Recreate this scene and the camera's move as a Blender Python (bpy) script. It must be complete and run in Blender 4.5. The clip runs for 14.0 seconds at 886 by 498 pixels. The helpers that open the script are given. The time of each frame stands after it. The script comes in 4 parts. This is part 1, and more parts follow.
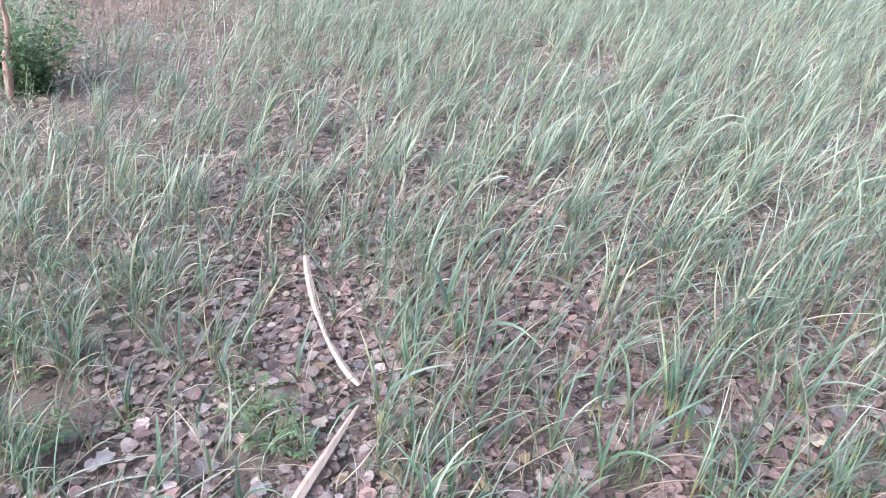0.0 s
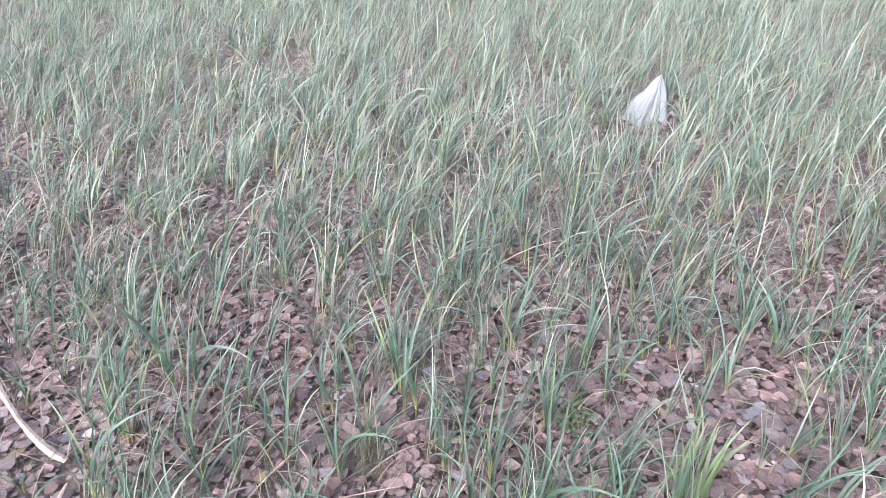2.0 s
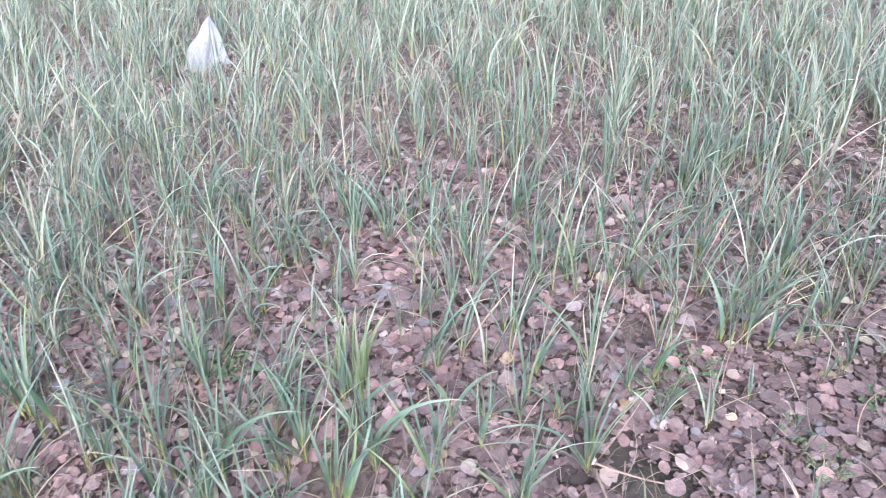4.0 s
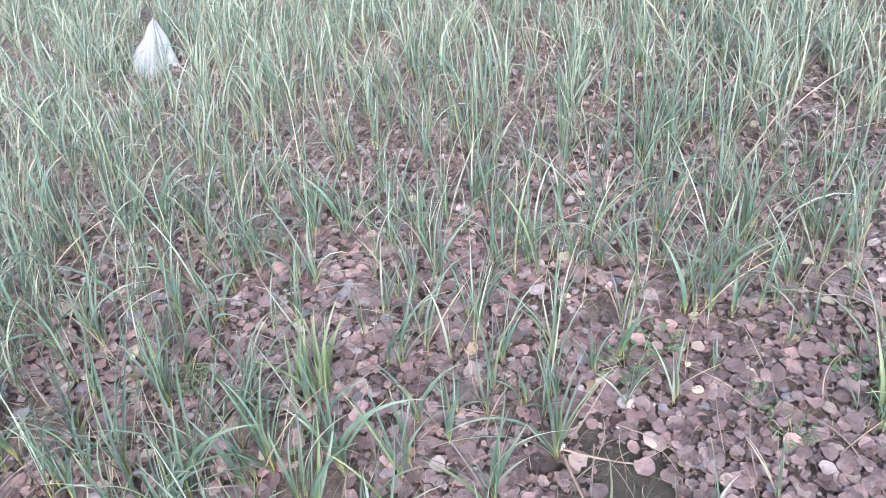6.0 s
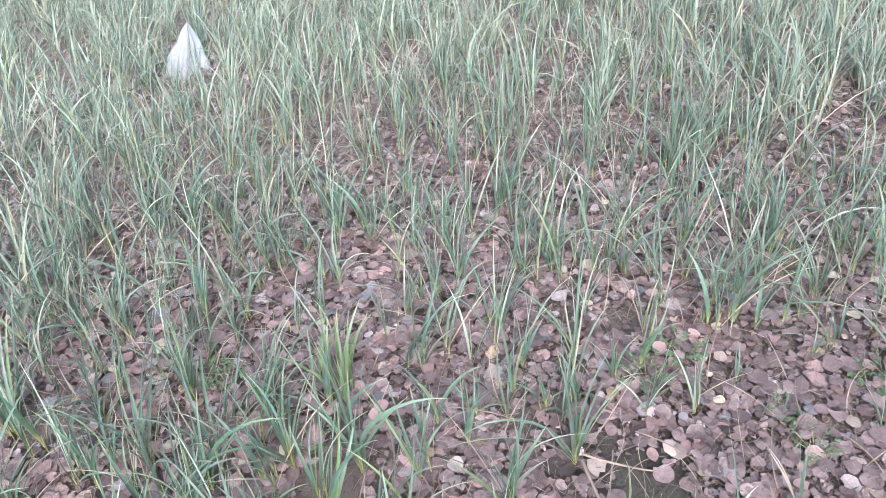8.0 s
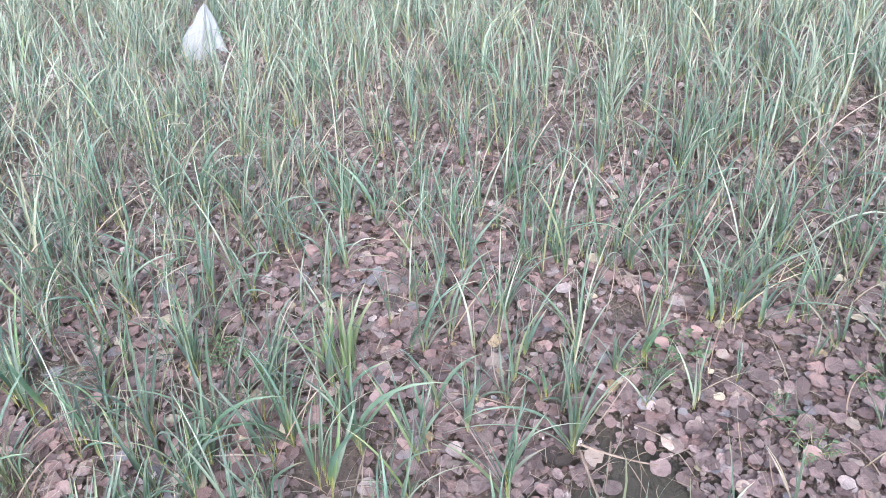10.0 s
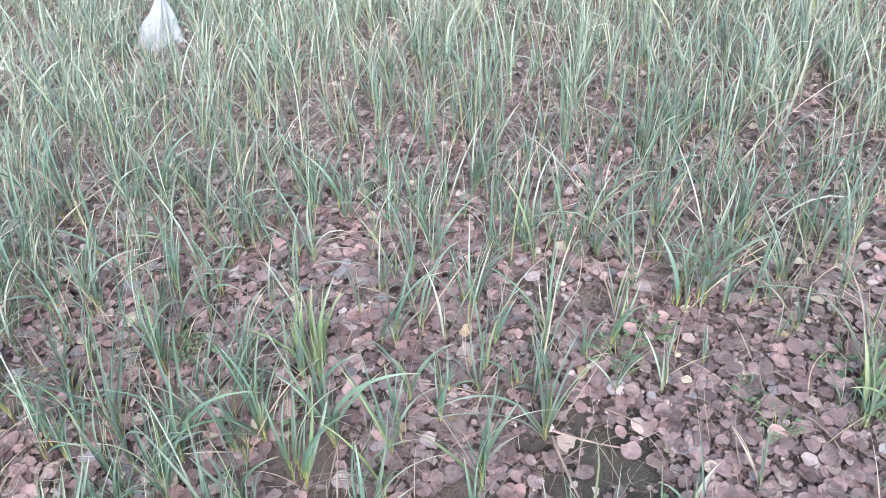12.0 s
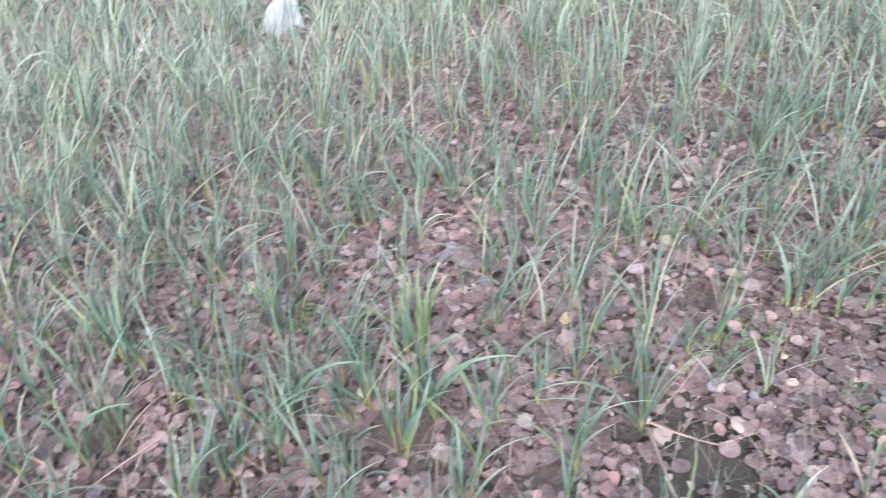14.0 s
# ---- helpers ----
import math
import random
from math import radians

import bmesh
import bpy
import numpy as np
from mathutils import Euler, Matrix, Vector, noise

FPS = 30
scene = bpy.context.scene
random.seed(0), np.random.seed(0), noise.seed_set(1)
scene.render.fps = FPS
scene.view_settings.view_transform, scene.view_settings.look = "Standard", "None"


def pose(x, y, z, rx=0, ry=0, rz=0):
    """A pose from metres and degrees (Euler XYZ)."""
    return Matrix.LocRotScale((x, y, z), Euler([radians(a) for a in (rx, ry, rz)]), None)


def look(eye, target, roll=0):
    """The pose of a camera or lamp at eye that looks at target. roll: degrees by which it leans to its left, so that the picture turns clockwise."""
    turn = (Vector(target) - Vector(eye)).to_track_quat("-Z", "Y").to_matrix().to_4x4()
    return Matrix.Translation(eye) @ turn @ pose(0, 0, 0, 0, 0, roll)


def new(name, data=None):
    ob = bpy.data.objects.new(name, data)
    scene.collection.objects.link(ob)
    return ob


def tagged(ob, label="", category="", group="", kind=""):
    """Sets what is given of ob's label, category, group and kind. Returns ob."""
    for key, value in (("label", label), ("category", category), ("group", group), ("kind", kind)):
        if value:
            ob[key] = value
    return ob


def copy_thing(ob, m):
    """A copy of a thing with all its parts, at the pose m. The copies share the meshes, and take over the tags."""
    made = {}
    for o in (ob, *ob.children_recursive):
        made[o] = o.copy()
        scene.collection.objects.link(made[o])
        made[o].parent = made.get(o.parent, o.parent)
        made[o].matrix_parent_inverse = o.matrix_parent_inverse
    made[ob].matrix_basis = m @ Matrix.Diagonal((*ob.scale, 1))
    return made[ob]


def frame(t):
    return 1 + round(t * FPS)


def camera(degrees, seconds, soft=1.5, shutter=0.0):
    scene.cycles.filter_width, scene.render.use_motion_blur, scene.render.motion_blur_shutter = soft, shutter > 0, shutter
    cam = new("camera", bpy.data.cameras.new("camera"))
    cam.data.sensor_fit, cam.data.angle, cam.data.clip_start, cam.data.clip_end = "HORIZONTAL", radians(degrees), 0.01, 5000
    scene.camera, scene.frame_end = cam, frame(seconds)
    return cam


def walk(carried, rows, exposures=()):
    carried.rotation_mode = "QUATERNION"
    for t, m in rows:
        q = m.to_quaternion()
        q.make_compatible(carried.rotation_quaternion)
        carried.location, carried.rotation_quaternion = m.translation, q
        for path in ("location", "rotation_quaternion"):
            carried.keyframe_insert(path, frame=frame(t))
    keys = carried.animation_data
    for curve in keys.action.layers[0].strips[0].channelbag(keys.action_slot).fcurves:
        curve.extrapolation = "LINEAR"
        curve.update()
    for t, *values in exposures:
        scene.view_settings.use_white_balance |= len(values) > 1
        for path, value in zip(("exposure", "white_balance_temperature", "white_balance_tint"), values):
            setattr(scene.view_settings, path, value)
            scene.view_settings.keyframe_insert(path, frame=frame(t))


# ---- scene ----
import itertools

cam = camera(63.3, 14.0, soft=0.55, shutter=0.22)
PATH = [
    (0, (-0.107, 0.105, 1.377), (-0.181, 1.814, 0.341), 2.4),
    (0.5, (-0.012, 0.086, 1.381), (0.014, 1.803, 0.355), -0.2),
    (1, (0.08, 0.071, 1.35), (0.471, 1.761, 0.355), -1.6),
    (1.5, (0.105, 0.08, 1.346), (0.638, 1.712, 0.32), -1.4),
    (2, (0.128, 0.097, 1.347), (0.648, 1.733, 0.322), -2.0),
    (2.5, (0.135, 0.095, 1.331), (0.747, 1.687, 0.285), -1.8),
    (3, (0.076, 0.078, 1.332), (0.991, 1.535, 0.311), -1.7),
    (3.5, (0.078, 0.044, 1.314), (1.184, 1.235, 0.147), 0.9),
    (4, (0.152, 0.018, 1.306), (1.418, 1.034, 0.137), -3.3),
    (4.2, (0.194, -0.008, 1.303), (1.453, 1.055, 0.169), -4.6),
    (6.3, (0.229, -0.016, 1.312), (1.486, 0.931, 0.079), -7.1),
    (6.5, (0.216, -0.012, 1.308), (1.483, 0.921, 0.073), -6.4),
    (7, (0.21, -0.026, 1.307), (1.496, 0.948, 0.126), -6.7),
    (7.5, (0.213, -0.032, 1.305), (1.47, 0.979, 0.123), -6.2),
    (8, (0.204, -0.023, 1.304), (1.449, 0.997, 0.117), -6.8),
    (8.2, (0.211, -0.024, 1.306), (1.458, 1.002, 0.127), -6.7),
    (10.3, (0.183, -0.033, 1.291), (1.404, 0.989, 0.08), -4.7),
    (10.5, (0.16, -0.031, 1.289), (1.394, 0.957, 0.065), -3.8),
    (11, (0.111, -0.019, 1.294), (1.377, 0.889, 0.039), -1.2),
    (11.5, (0.126, -0.004, 1.308), (1.381, 0.994, 0.113), -4.4),
    (12, (0.187, -0.023, 1.297), (1.453, 0.92, 0.069), -4.0),
    (12.5, (0.134, 0.008, 1.297), (1.313, 1.062, 0.072), -3.7),
    (13, (0.091, 0.0, 1.305), (1.096, 1.186, 0.047), -7.2),
    (13.5, (0.093, -0.007, 1.319), (1.13, 1.195, 0.101), -5.4),
    (13.8, (0.096, 0.0, 1.313), (1.089, 1.16, 0.022), -7.1),
    (13.9, (0.094, 0.007, 1.323), (1.155, 1.147, 0.068), -5.9),
    (14, (0.142, -0.029, 1.327), (1.225, 1.108, 0.089), -7.1),
]
EXPOSURE = 1.91
walk(cam, [(t, look(eye, target, roll)) for t, eye, target, roll in PATH], exposures=[
    (0.0, EXPOSURE + 0.04, 6190, 10), (1.5, EXPOSURE - 0.05, 6240, 12.5), (2.5, EXPOSURE - 0.03, 6230, 13), (3.5, EXPOSURE + 0.1, 6110, 17.5), (4.2, EXPOSURE + 0.1, 6070, 15), (6.3, EXPOSURE, 6140, 11), (7.5, EXPOSURE, 6180, 9), (14.0, EXPOSURE, 6180, 9)])

# ---- light: an even, overcast sky ----
world = bpy.data.worlds.new("world")
scene.world = world
world.use_nodes = True
wn, wl = world.node_tree.nodes, world.node_tree.links
sky = wn.new("ShaderNodeTexSky")
sky.sky_type, sky.sun_disc = "NISHITA", False
sky.sun_elevation, sky.sun_rotation = radians(37), radians(231)
sky.air_density, sky.dust_density = 1.0, 3.0
cloud = wn.new("ShaderNodeHueSaturation")
cloud.inputs["Saturation"].default_value = 0.6
wl.new(sky.outputs[0], cloud.inputs["Color"])
wl.new(cloud.outputs[0], wn["Background"].inputs["Color"])
wn["Background"].inputs["Strength"].default_value = 0.15
sun = new("sun", bpy.data.lights.new("sun", "SUN"))
sun.data.energy, sun.data.angle, sun.data.color = 1.4, radians(50), (1.0, 0.96, 0.92)
sun.matrix_world = look((-5.8, -4.7, 5.6), (0, 0, 0))


# ---- materials ----
class Nodes:
    """A short hand for node trees."""

    def __init__(self, name):
        self.mat = bpy.data.materials.new(name)
        self.mat.use_nodes = True
        self.tree = self.mat.node_tree
        self.bsdf = self.tree.nodes["Principled BSDF"]
        self.out = self.tree.nodes["Material Output"]

    def add(self, kind):
        return self.tree.nodes.new(kind)

    def put(self, target, value):
        if isinstance(value, bpy.types.NodeSocket):
            self.tree.links.new(value, target)
        else:
            target.default_value = value

    def noise(self, scale, detail=4.0, rough=0.55, vector=None):
        n = self.add("ShaderNodeTexNoise")
        n.inputs["Scale"].default_value, n.inputs["Detail"].default_value, n.inputs["Roughness"].default_value = scale, detail, rough
        if vector is None:
            vector = self.add("ShaderNodeNewGeometry").outputs["Position"]
        self.put(n.inputs["Vector"], vector)
        return n.outputs["Fac"]

    def ramp(self, fac, stops):
        n = self.add("ShaderNodeValToRGB")
        while len(n.color_ramp.elements) < len(stops):
            n.color_ramp.elements.new(0.5)
        for e, (at, c) in zip(n.color_ramp.elements, stops):
            e.position, e.color = at, (*c, 1) if len(c) == 3 else c
        self.put(n.inputs["Fac"], fac)
        return n.outputs["Color"]

    def math(self, op, a, b=0.0, clamp=False):
        n = self.add("ShaderNodeMath")
        n.operation, n.use_clamp = op, clamp
        self.put(n.inputs[0], a)
        self.put(n.inputs[1], b)
        return n.outputs[0]

    def mix(self, fac, a, b, blend="MIX"):
        n = self.add("ShaderNodeMix")
        n.data_type, n.blend_type = "RGBA", blend
        self.put(n.inputs["Factor"], fac)
        for socket, v in ((n.inputs[6], a), (n.inputs[7], b)):
            self.put(socket, v if isinstance(v, bpy.types.NodeSocket) else (*v, 1))
        return n.outputs[2]

    def bump(self, height, strength, distance):
        n = self.add("ShaderNodeBump")
        n.inputs["Strength"].default_value, n.inputs["Distance"].default_value = strength, distance
        self.put(n.inputs["Height"], height)
        self.put(self.bsdf.inputs["Normal"], n.outputs[0])

    def uv(self):
        n = self.add("ShaderNodeSeparateXYZ")
        m = self.add("ShaderNodeUVMap")
        m.uv_map = "UVMap"
        self.put(n.inputs[0], m.outputs[0])
        return n.outputs[0], n.outputs[1]

    def chance(self, single):
        """A random number for each object (single) or for each loose piece of a joined mesh."""
        if single:
            return self.add("ShaderNodeObjectInfo").outputs["Random"]
        return self.add("ShaderNodeNewGeometry").outputs["Random Per Island"]

    def thin(self, color, share):
        """Lets a share of the light through, as a leaf does."""
        t = self.add("ShaderNodeBsdfTranslucent")
        self.put(t.inputs["Color"], color)
        m = self.add("ShaderNodeMixShader")
        m.inputs[0].default_value = share
        self.put(m.inputs[1], self.bsdf.outputs[0])
        self.put(m.inputs[2], t.outputs[0])
        self.put(self.out.inputs["Surface"], m.outputs[0])

    def done(self, color, rough=0.6, spec=0.5):
        self.put(self.bsdf.inputs["Base Color"], color)
        self.put(self.bsdf.inputs["Roughness"], rough)
        self.put(self.bsdf.inputs["Specular IOR Level"], spec)
        return self.mat


def soil_material():
    n = Nodes("soil")
    big, mid, fine = n.noise(1.7), n.noise(11.0, 6), n.noise(70.0, 8, 0.75)
    c = n.ramp(mid, [(0.3, (0.165, 0.13, 0.122)), (0.52, (0.275, 0.218, 0.206)), (0.72, (0.365, 0.295, 0.28))])
    c = n.mix(n.math("MULTIPLY", big, 0.5), c, (0.18, 0.14, 0.13))
    c = n.mix(n.ramp(fine, [(0.35, (0, 0, 0)), (0.8, (0.6, 0.6, 0.6))]), c, (0.22, 0.188, 0.17))
    # damp, darker patches
    near = n.add("ShaderNodeVectorMath")
    near.operation = "DISTANCE"
    n.put(near.inputs[0], n.add("ShaderNodeNewGeometry").outputs["Position"])
    near.inputs[1].default_value = (0.95, 0.7, 0.0)
    wetter = n.math("MULTIPLY", n.ramp(near.outputs["Value"], [(0.6, (1, 1, 1)), (1.0, (0, 0, 0))]), 0.36)
    damp = n.ramp(n.math("ADD", n.noise(3.1, 3), wetter), [(0.61, (0, 0, 0)), (0.76, (1, 1, 1))])
    c = n.mix(n.math("MULTIPLY", damp, 0.6), c, (0.115, 0.093, 0.086))
    # a wet hollow by the litter
    gap = n.add("ShaderNodeVectorMath")
    gap.operation = "DISTANCE"
    n.put(gap.inputs[0], n.add("ShaderNodeNewGeometry").outputs["Position"])
    gap.inputs[1].default_value = (1.08, 0.235, 0.0)
    wet = n.ramp(n.math("ADD", gap.outputs["Value"], n.math("MULTIPLY", mid, 0.1)), [(0.15, (1, 1, 1)), (0.27, (0, 0, 0))])
    c = n.mix(n.math("MULTIPLY", wet, 0.8), c, (0.075, 0.073, 0.064))
    n.bump(n.math("ADD", n.math("MULTIPLY", mid, 1.0), n.math("MULTIPLY", fine, 0.9)), 1.0, 0.03)
    return n.done(c, 0.82, 0.3)


def wheat_material(name, single, stops, dry=0.0):
    """Blade colour along its length, with a pale bloom, fine length-wise ribs and yellowing tips."""
    n = Nodes(name)
    u, v = n.uv()
    r = n.chance(single)
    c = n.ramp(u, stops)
    blotch = n.noise(38.0, 3)
    c = n.mix(n.math("MULTIPLY", blotch, 0.3), c, (0.29, 0.375, 0.325) if not dry else (0.38, 0.32, 0.265))
    hsv = n.add("ShaderNodeHueSaturation")
    n.put(hsv.inputs["Hue"], n.math("ADD", n.math("MULTIPLY", r, 0.075), 0.458))
    n.put(hsv.inputs["Saturation"], n.math("ADD", n.math("MULTIPLY", n.math("FRACT", n.math("MULTIPLY", r, 7.3)), 0.55), 0.62))
    n.put(hsv.inputs["Value"], n.math("ADD", n.math("MULTIPLY", n.math("FRACT", n.math("MULTIPLY", r, 13.7)), 0.55), 0.72))
    n.put(hsv.inputs["Color"], c)
    c = hsv.outputs[0]
    if not dry:
        tip = n.math("MULTIPLY", n.ramp(u, [(0.80, (0, 0, 0)), (1.0, (1, 1, 1))]), n.math("GREATER_THAN", n.math("FRACT", n.math("MULTIPLY", r, 29.0)), 0.45))
        c = n.mix(n.math("MULTIPLY", tip, 0.8), c, (0.4, 0.35, 0.21))
    ribs = n.math("SINE", n.math("MULTIPLY", v, 44.0))
    n.bump(ribs, 0.18, 0.002)
    # waxy bloom
    n.bsdf.inputs["Sheen Weight"].default_value = 0.0 if dry else 0.24
    n.bsdf.inputs["Sheen Roughness"].default_value = 0.4
    n.bsdf.inputs["Sheen Tint"].default_value = (0.92, 0.97, 0.88, 1.0)
    n.thin(c, 0.42)
    return n.done(c, 0.42, 0.6)


def leaf_material(name, single, dark, mid, pale, edge):
    """A dead leaf: mottled blade, paler midrib and side veins, darker rim in places."""
    n = Nodes(name)
    u, v = n.uv()
    r = n.chance(single)
    c = n.ramp(r, [(0.0, dark), (0.45, mid), (0.8, mid), (1.0, pale)])
    mott = n.noise(70.0, 5, 0.65)
    c = n.mix(n.ramp(mott, [(0.4, (0, 0, 0)), (0.68, (0.9, 0.9, 0.9))]), c, edge)
    c = n.mix(n.ramp(n.noise(24.0, 2), [(0.5, (0, 0, 0)), (0.8, (0.7, 0.7, 0.7))]), c, pale)
    # dark specks and rotted spots
    c = n.mix(n.ramp(n.noise(210.0, 2, 0.5), [(0.58, (0, 0, 0)), (0.72, (0.25, 0.25, 0.25))]), c, tuple(0.55 * k for k in dark))
    off = n.math("ABSOLUTE", n.math("SUBTRACT", v, 0.5))
    rib = n.math("LESS_THAN", off, 0.018)
    side = n.math("SINE", n.math("MULTIPLY", n.math("SUBTRACT", u, n.math("MULTIPLY", off, 0.7)), 52.0))
    side = n.ramp(side, [(0.93, (0, 0, 0)), (1.0, (1, 1, 1))])
    vein = n.math("MAXIMUM", rib, n.math("MULTIPLY", side, 0.5))
    c = n.mix(n.math("MULTIPLY", vein, 0.4), c, pale)
    val = n.add("ShaderNodeHueSaturation")
    n.put(val.inputs["Value"], n.math("ADD", n.math("MULTIPLY", n.math("FRACT", n.math("MULTIPLY", r, 17.0)), 0.66), 0.72))
    n.put(val.inputs["Color"], c)
    crinkle = n.noise(150.0, 4, 0.6)
    n.bump(n.math("ADD", n.math("MULTIPLY", vein, 0.5), n.math("ADD", mott, crinkle)), 0.7, 0.004)
    n.thin(val.outputs[0], 0.1)
    return n.done(val.outputs[0], 0.43, 0.6)


def plain_material(name, a, b, scale, rough=0.7, stretch=(1, 1, 1), bump=0.3, thin=0.0):
    n = Nodes(name)
    m = n.add("ShaderNodeMapping")
    n.put(m.inputs["Vector"], n.add("ShaderNodeTexCoord").outputs["Object"])
    m.inputs["Scale"].default_value = stretch
    f = n.noise(scale, 5, 0.6, m.outputs[0])
    c = n.ramp(f, [(0.3, a), (0.7, b)])
    n.bump(f, bump, 0.003)
    if thin:
        n.thin(c, thin)
    return n.done(c, rough, 0.4)


# Yellow foot to green; middle darkened and tip lightened to stand for far glare.
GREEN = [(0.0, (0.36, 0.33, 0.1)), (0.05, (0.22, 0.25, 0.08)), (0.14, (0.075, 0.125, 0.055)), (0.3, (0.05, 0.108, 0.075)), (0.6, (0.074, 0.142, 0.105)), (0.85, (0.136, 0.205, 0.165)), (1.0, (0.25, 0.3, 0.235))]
LIME = [(0.0, (0.28, 0.28, 0.12)), (0.15, (0.13, 0.18, 0.07)), (0.6, (0.135, 0.205, 0.088)), (1.0, (0.24, 0.285, 0.16))]
OLIVE = [(0.0, (0.33, 0.28, 0.13)), (0.2, (0.185, 0.195, 0.09)), (0.65, (0.215, 0.235, 0.14)), (1.0, (0.38, 0.365, 0.27))]
STRAW = [(0.0, (0.24, 0.185, 0.135)), (0.5, (0.33, 0.28, 0.23)), (1.0, (0.45, 0.41, 0.36))]
TWIG = [(0.0, (0.13, 0.085, 0.07)), (0.5, (0.22, 0.155, 0.13)), (1.0, (0.3, 0.22, 0.18))]
soil = soil_material()
# (dark, middle, pale, mottling) of the dead leaves
LEAF = {
    "mauve": ((0.092, 0.063, 0.065), (0.163, 0.114, 0.119), (0.262, 0.2, 0.205), (0.097, 0.066, 0.068)),
    "grey": ((0.196, 0.156, 0.164), (0.297, 0.245, 0.256), (0.43, 0.372, 0.382), (0.196, 0.153, 0.158)),
    "red": ((0.142, 0.085, 0.082), (0.228, 0.146, 0.146), (0.315, 0.231, 0.233), (0.152, 0.095, 0.095)),
    "peach": ((0.21, 0.16, 0.148), (0.29, 0.232, 0.217), (0.36, 0.305, 0.288), (0.232, 0.18, 0.165)),
    "dark": ((0.026, 0.019, 0.017), (0.047, 0.034, 0.031), (0.077, 0.057, 0.052), (0.026, 0.019, 0.017)),
    "pink": ((0.192, 0.122, 0.123), (0.265, 0.176, 0.179), (0.348, 0.252, 0.252), (0.202, 0.13, 0.13)),
    "orange": ((0.235, 0.168, 0.105), (0.3, 0.225, 0.148), (0.36, 0.285, 0.2), (0.21, 0.145, 0.09)),
    "slate": ((0.12, 0.11, 0.129), (0.172, 0.159, 0.181), (0.249, 0.232, 0.258), (0.112, 0.099, 0.112)),
    "yellow": ((0.284, 0.237, 0.181), (0.353, 0.31, 0.249), (0.413, 0.374, 0.318), (0.284, 0.237, 0.181)),
}
leaf_mats = {k: (leaf_material(k + "_leaf", True, *v), leaf_material(k + "_leaf_litter", False, *v)) for k, v in LEAF.items()}
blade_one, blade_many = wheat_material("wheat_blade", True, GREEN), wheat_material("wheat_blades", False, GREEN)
straw_one, straw_many = wheat_material("dry_blade", True, STRAW, 1), wheat_material("dry_blades", False, STRAW, 1)
twig_one, twig_many = wheat_material("dead_blade", True, TWIG, 1), wheat_material("twigs", False, TWIG, 1)
# Pale blades: some truly pale, the rest paint in highlights and far haze.
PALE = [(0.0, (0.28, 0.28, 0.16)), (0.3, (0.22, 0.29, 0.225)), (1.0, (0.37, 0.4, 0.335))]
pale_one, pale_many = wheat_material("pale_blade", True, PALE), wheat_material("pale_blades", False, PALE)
lime_one, lime_many = wheat_material("lime_blade", True, LIME), wheat_material("olive_blades", False, OLIVE)
weed_one = plain_material("weed_leaf", (0.08, 0.135, 0.075), (0.15, 0.215, 0.125), 30, 0.5, thin=0.3)
bush_leaf = plain_material("bush_leaf", (0.045, 0.085, 0.05), (0.12, 0.19, 0.105), 12, 0.45, thin=0.35)
weed_stem = plain_material("weed_stem", (0.15, 0.18, 0.08), (0.26, 0.22, 0.13), 30)
plastic = plain_material("white_plastic", (0.22, 0.235, 0.265), (0.34, 0.355, 0.385), 9, 0.35, thin=0.2)
reed = plain_material("dry_reed", (0.26, 0.195, 0.18), (0.46, 0.375, 0.345), 14, 0.7, (12, 1.2, 12))
withered = plain_material("withered_blade", (0.17, 0.205, 0.175), (0.28, 0.31, 0.275), 30, 0.6)
straw_lying = plain_material("lying_straw", (0.15, 0.108, 0.09), (0.27, 0.21, 0.18), 30, 0.7)
bark = plain_material("brown_stalk", (0.15, 0.098, 0.085), (0.3, 0.205, 0.18), 16, 0.85, (8, 8, 1.2), 0.8)
bark_grey = plain_material("grey_stalk", (0.22, 0.16, 0.14), (0.36, 0.28, 0.25), 16, 0.8, (6, 6, 0.7))

# ---- the lie of the land ----
rng = np.random.default_rng(7)


def value_noise(x, y, size, seed):
    """Smooth random heights from -1 to 1 with bumps of that size."""
    table = np.random.default_rng(seed).uniform(-1, 1, (64, 64))
    gx, gy = np.asarray(x, float) / size, np.asarray(y, float) / size
    ix, iy = np.floor(gx).astype(int), np.floor(gy).astype(int)
    fx, fy = gx - ix, gy - iy
    fx, fy = fx * fx * (3 - 2 * fx), fy * fy * (3 - 2 * fy)
    a, b = table[ix % 64, iy % 64], table[(ix + 1) % 64, iy % 64]
    c, d = table[ix % 64, (iy + 1) % 64], table[(ix + 1) % 64, (iy + 1) % 64]
    return (a * (1 - fx) + b * fx) * (1 - fy) + (c * (1 - fx) + d * fx) * fy


def smooth(a, b, x):
    t = np.clip((np.asarray(x, float) - a) / (b - a), 0, 1)
    return t * t * (3 - 2 * t)


def lie(x, y):
    """The ground's height: flat on the whole, with clods and shallow hollows."""
    return 0.008 * value_noise(x, y, 0.55, 1) + 0.006 * value_noise(x, y, 0.17, 2) + 0.004 * value_noise(x, y, 0.06, 3)


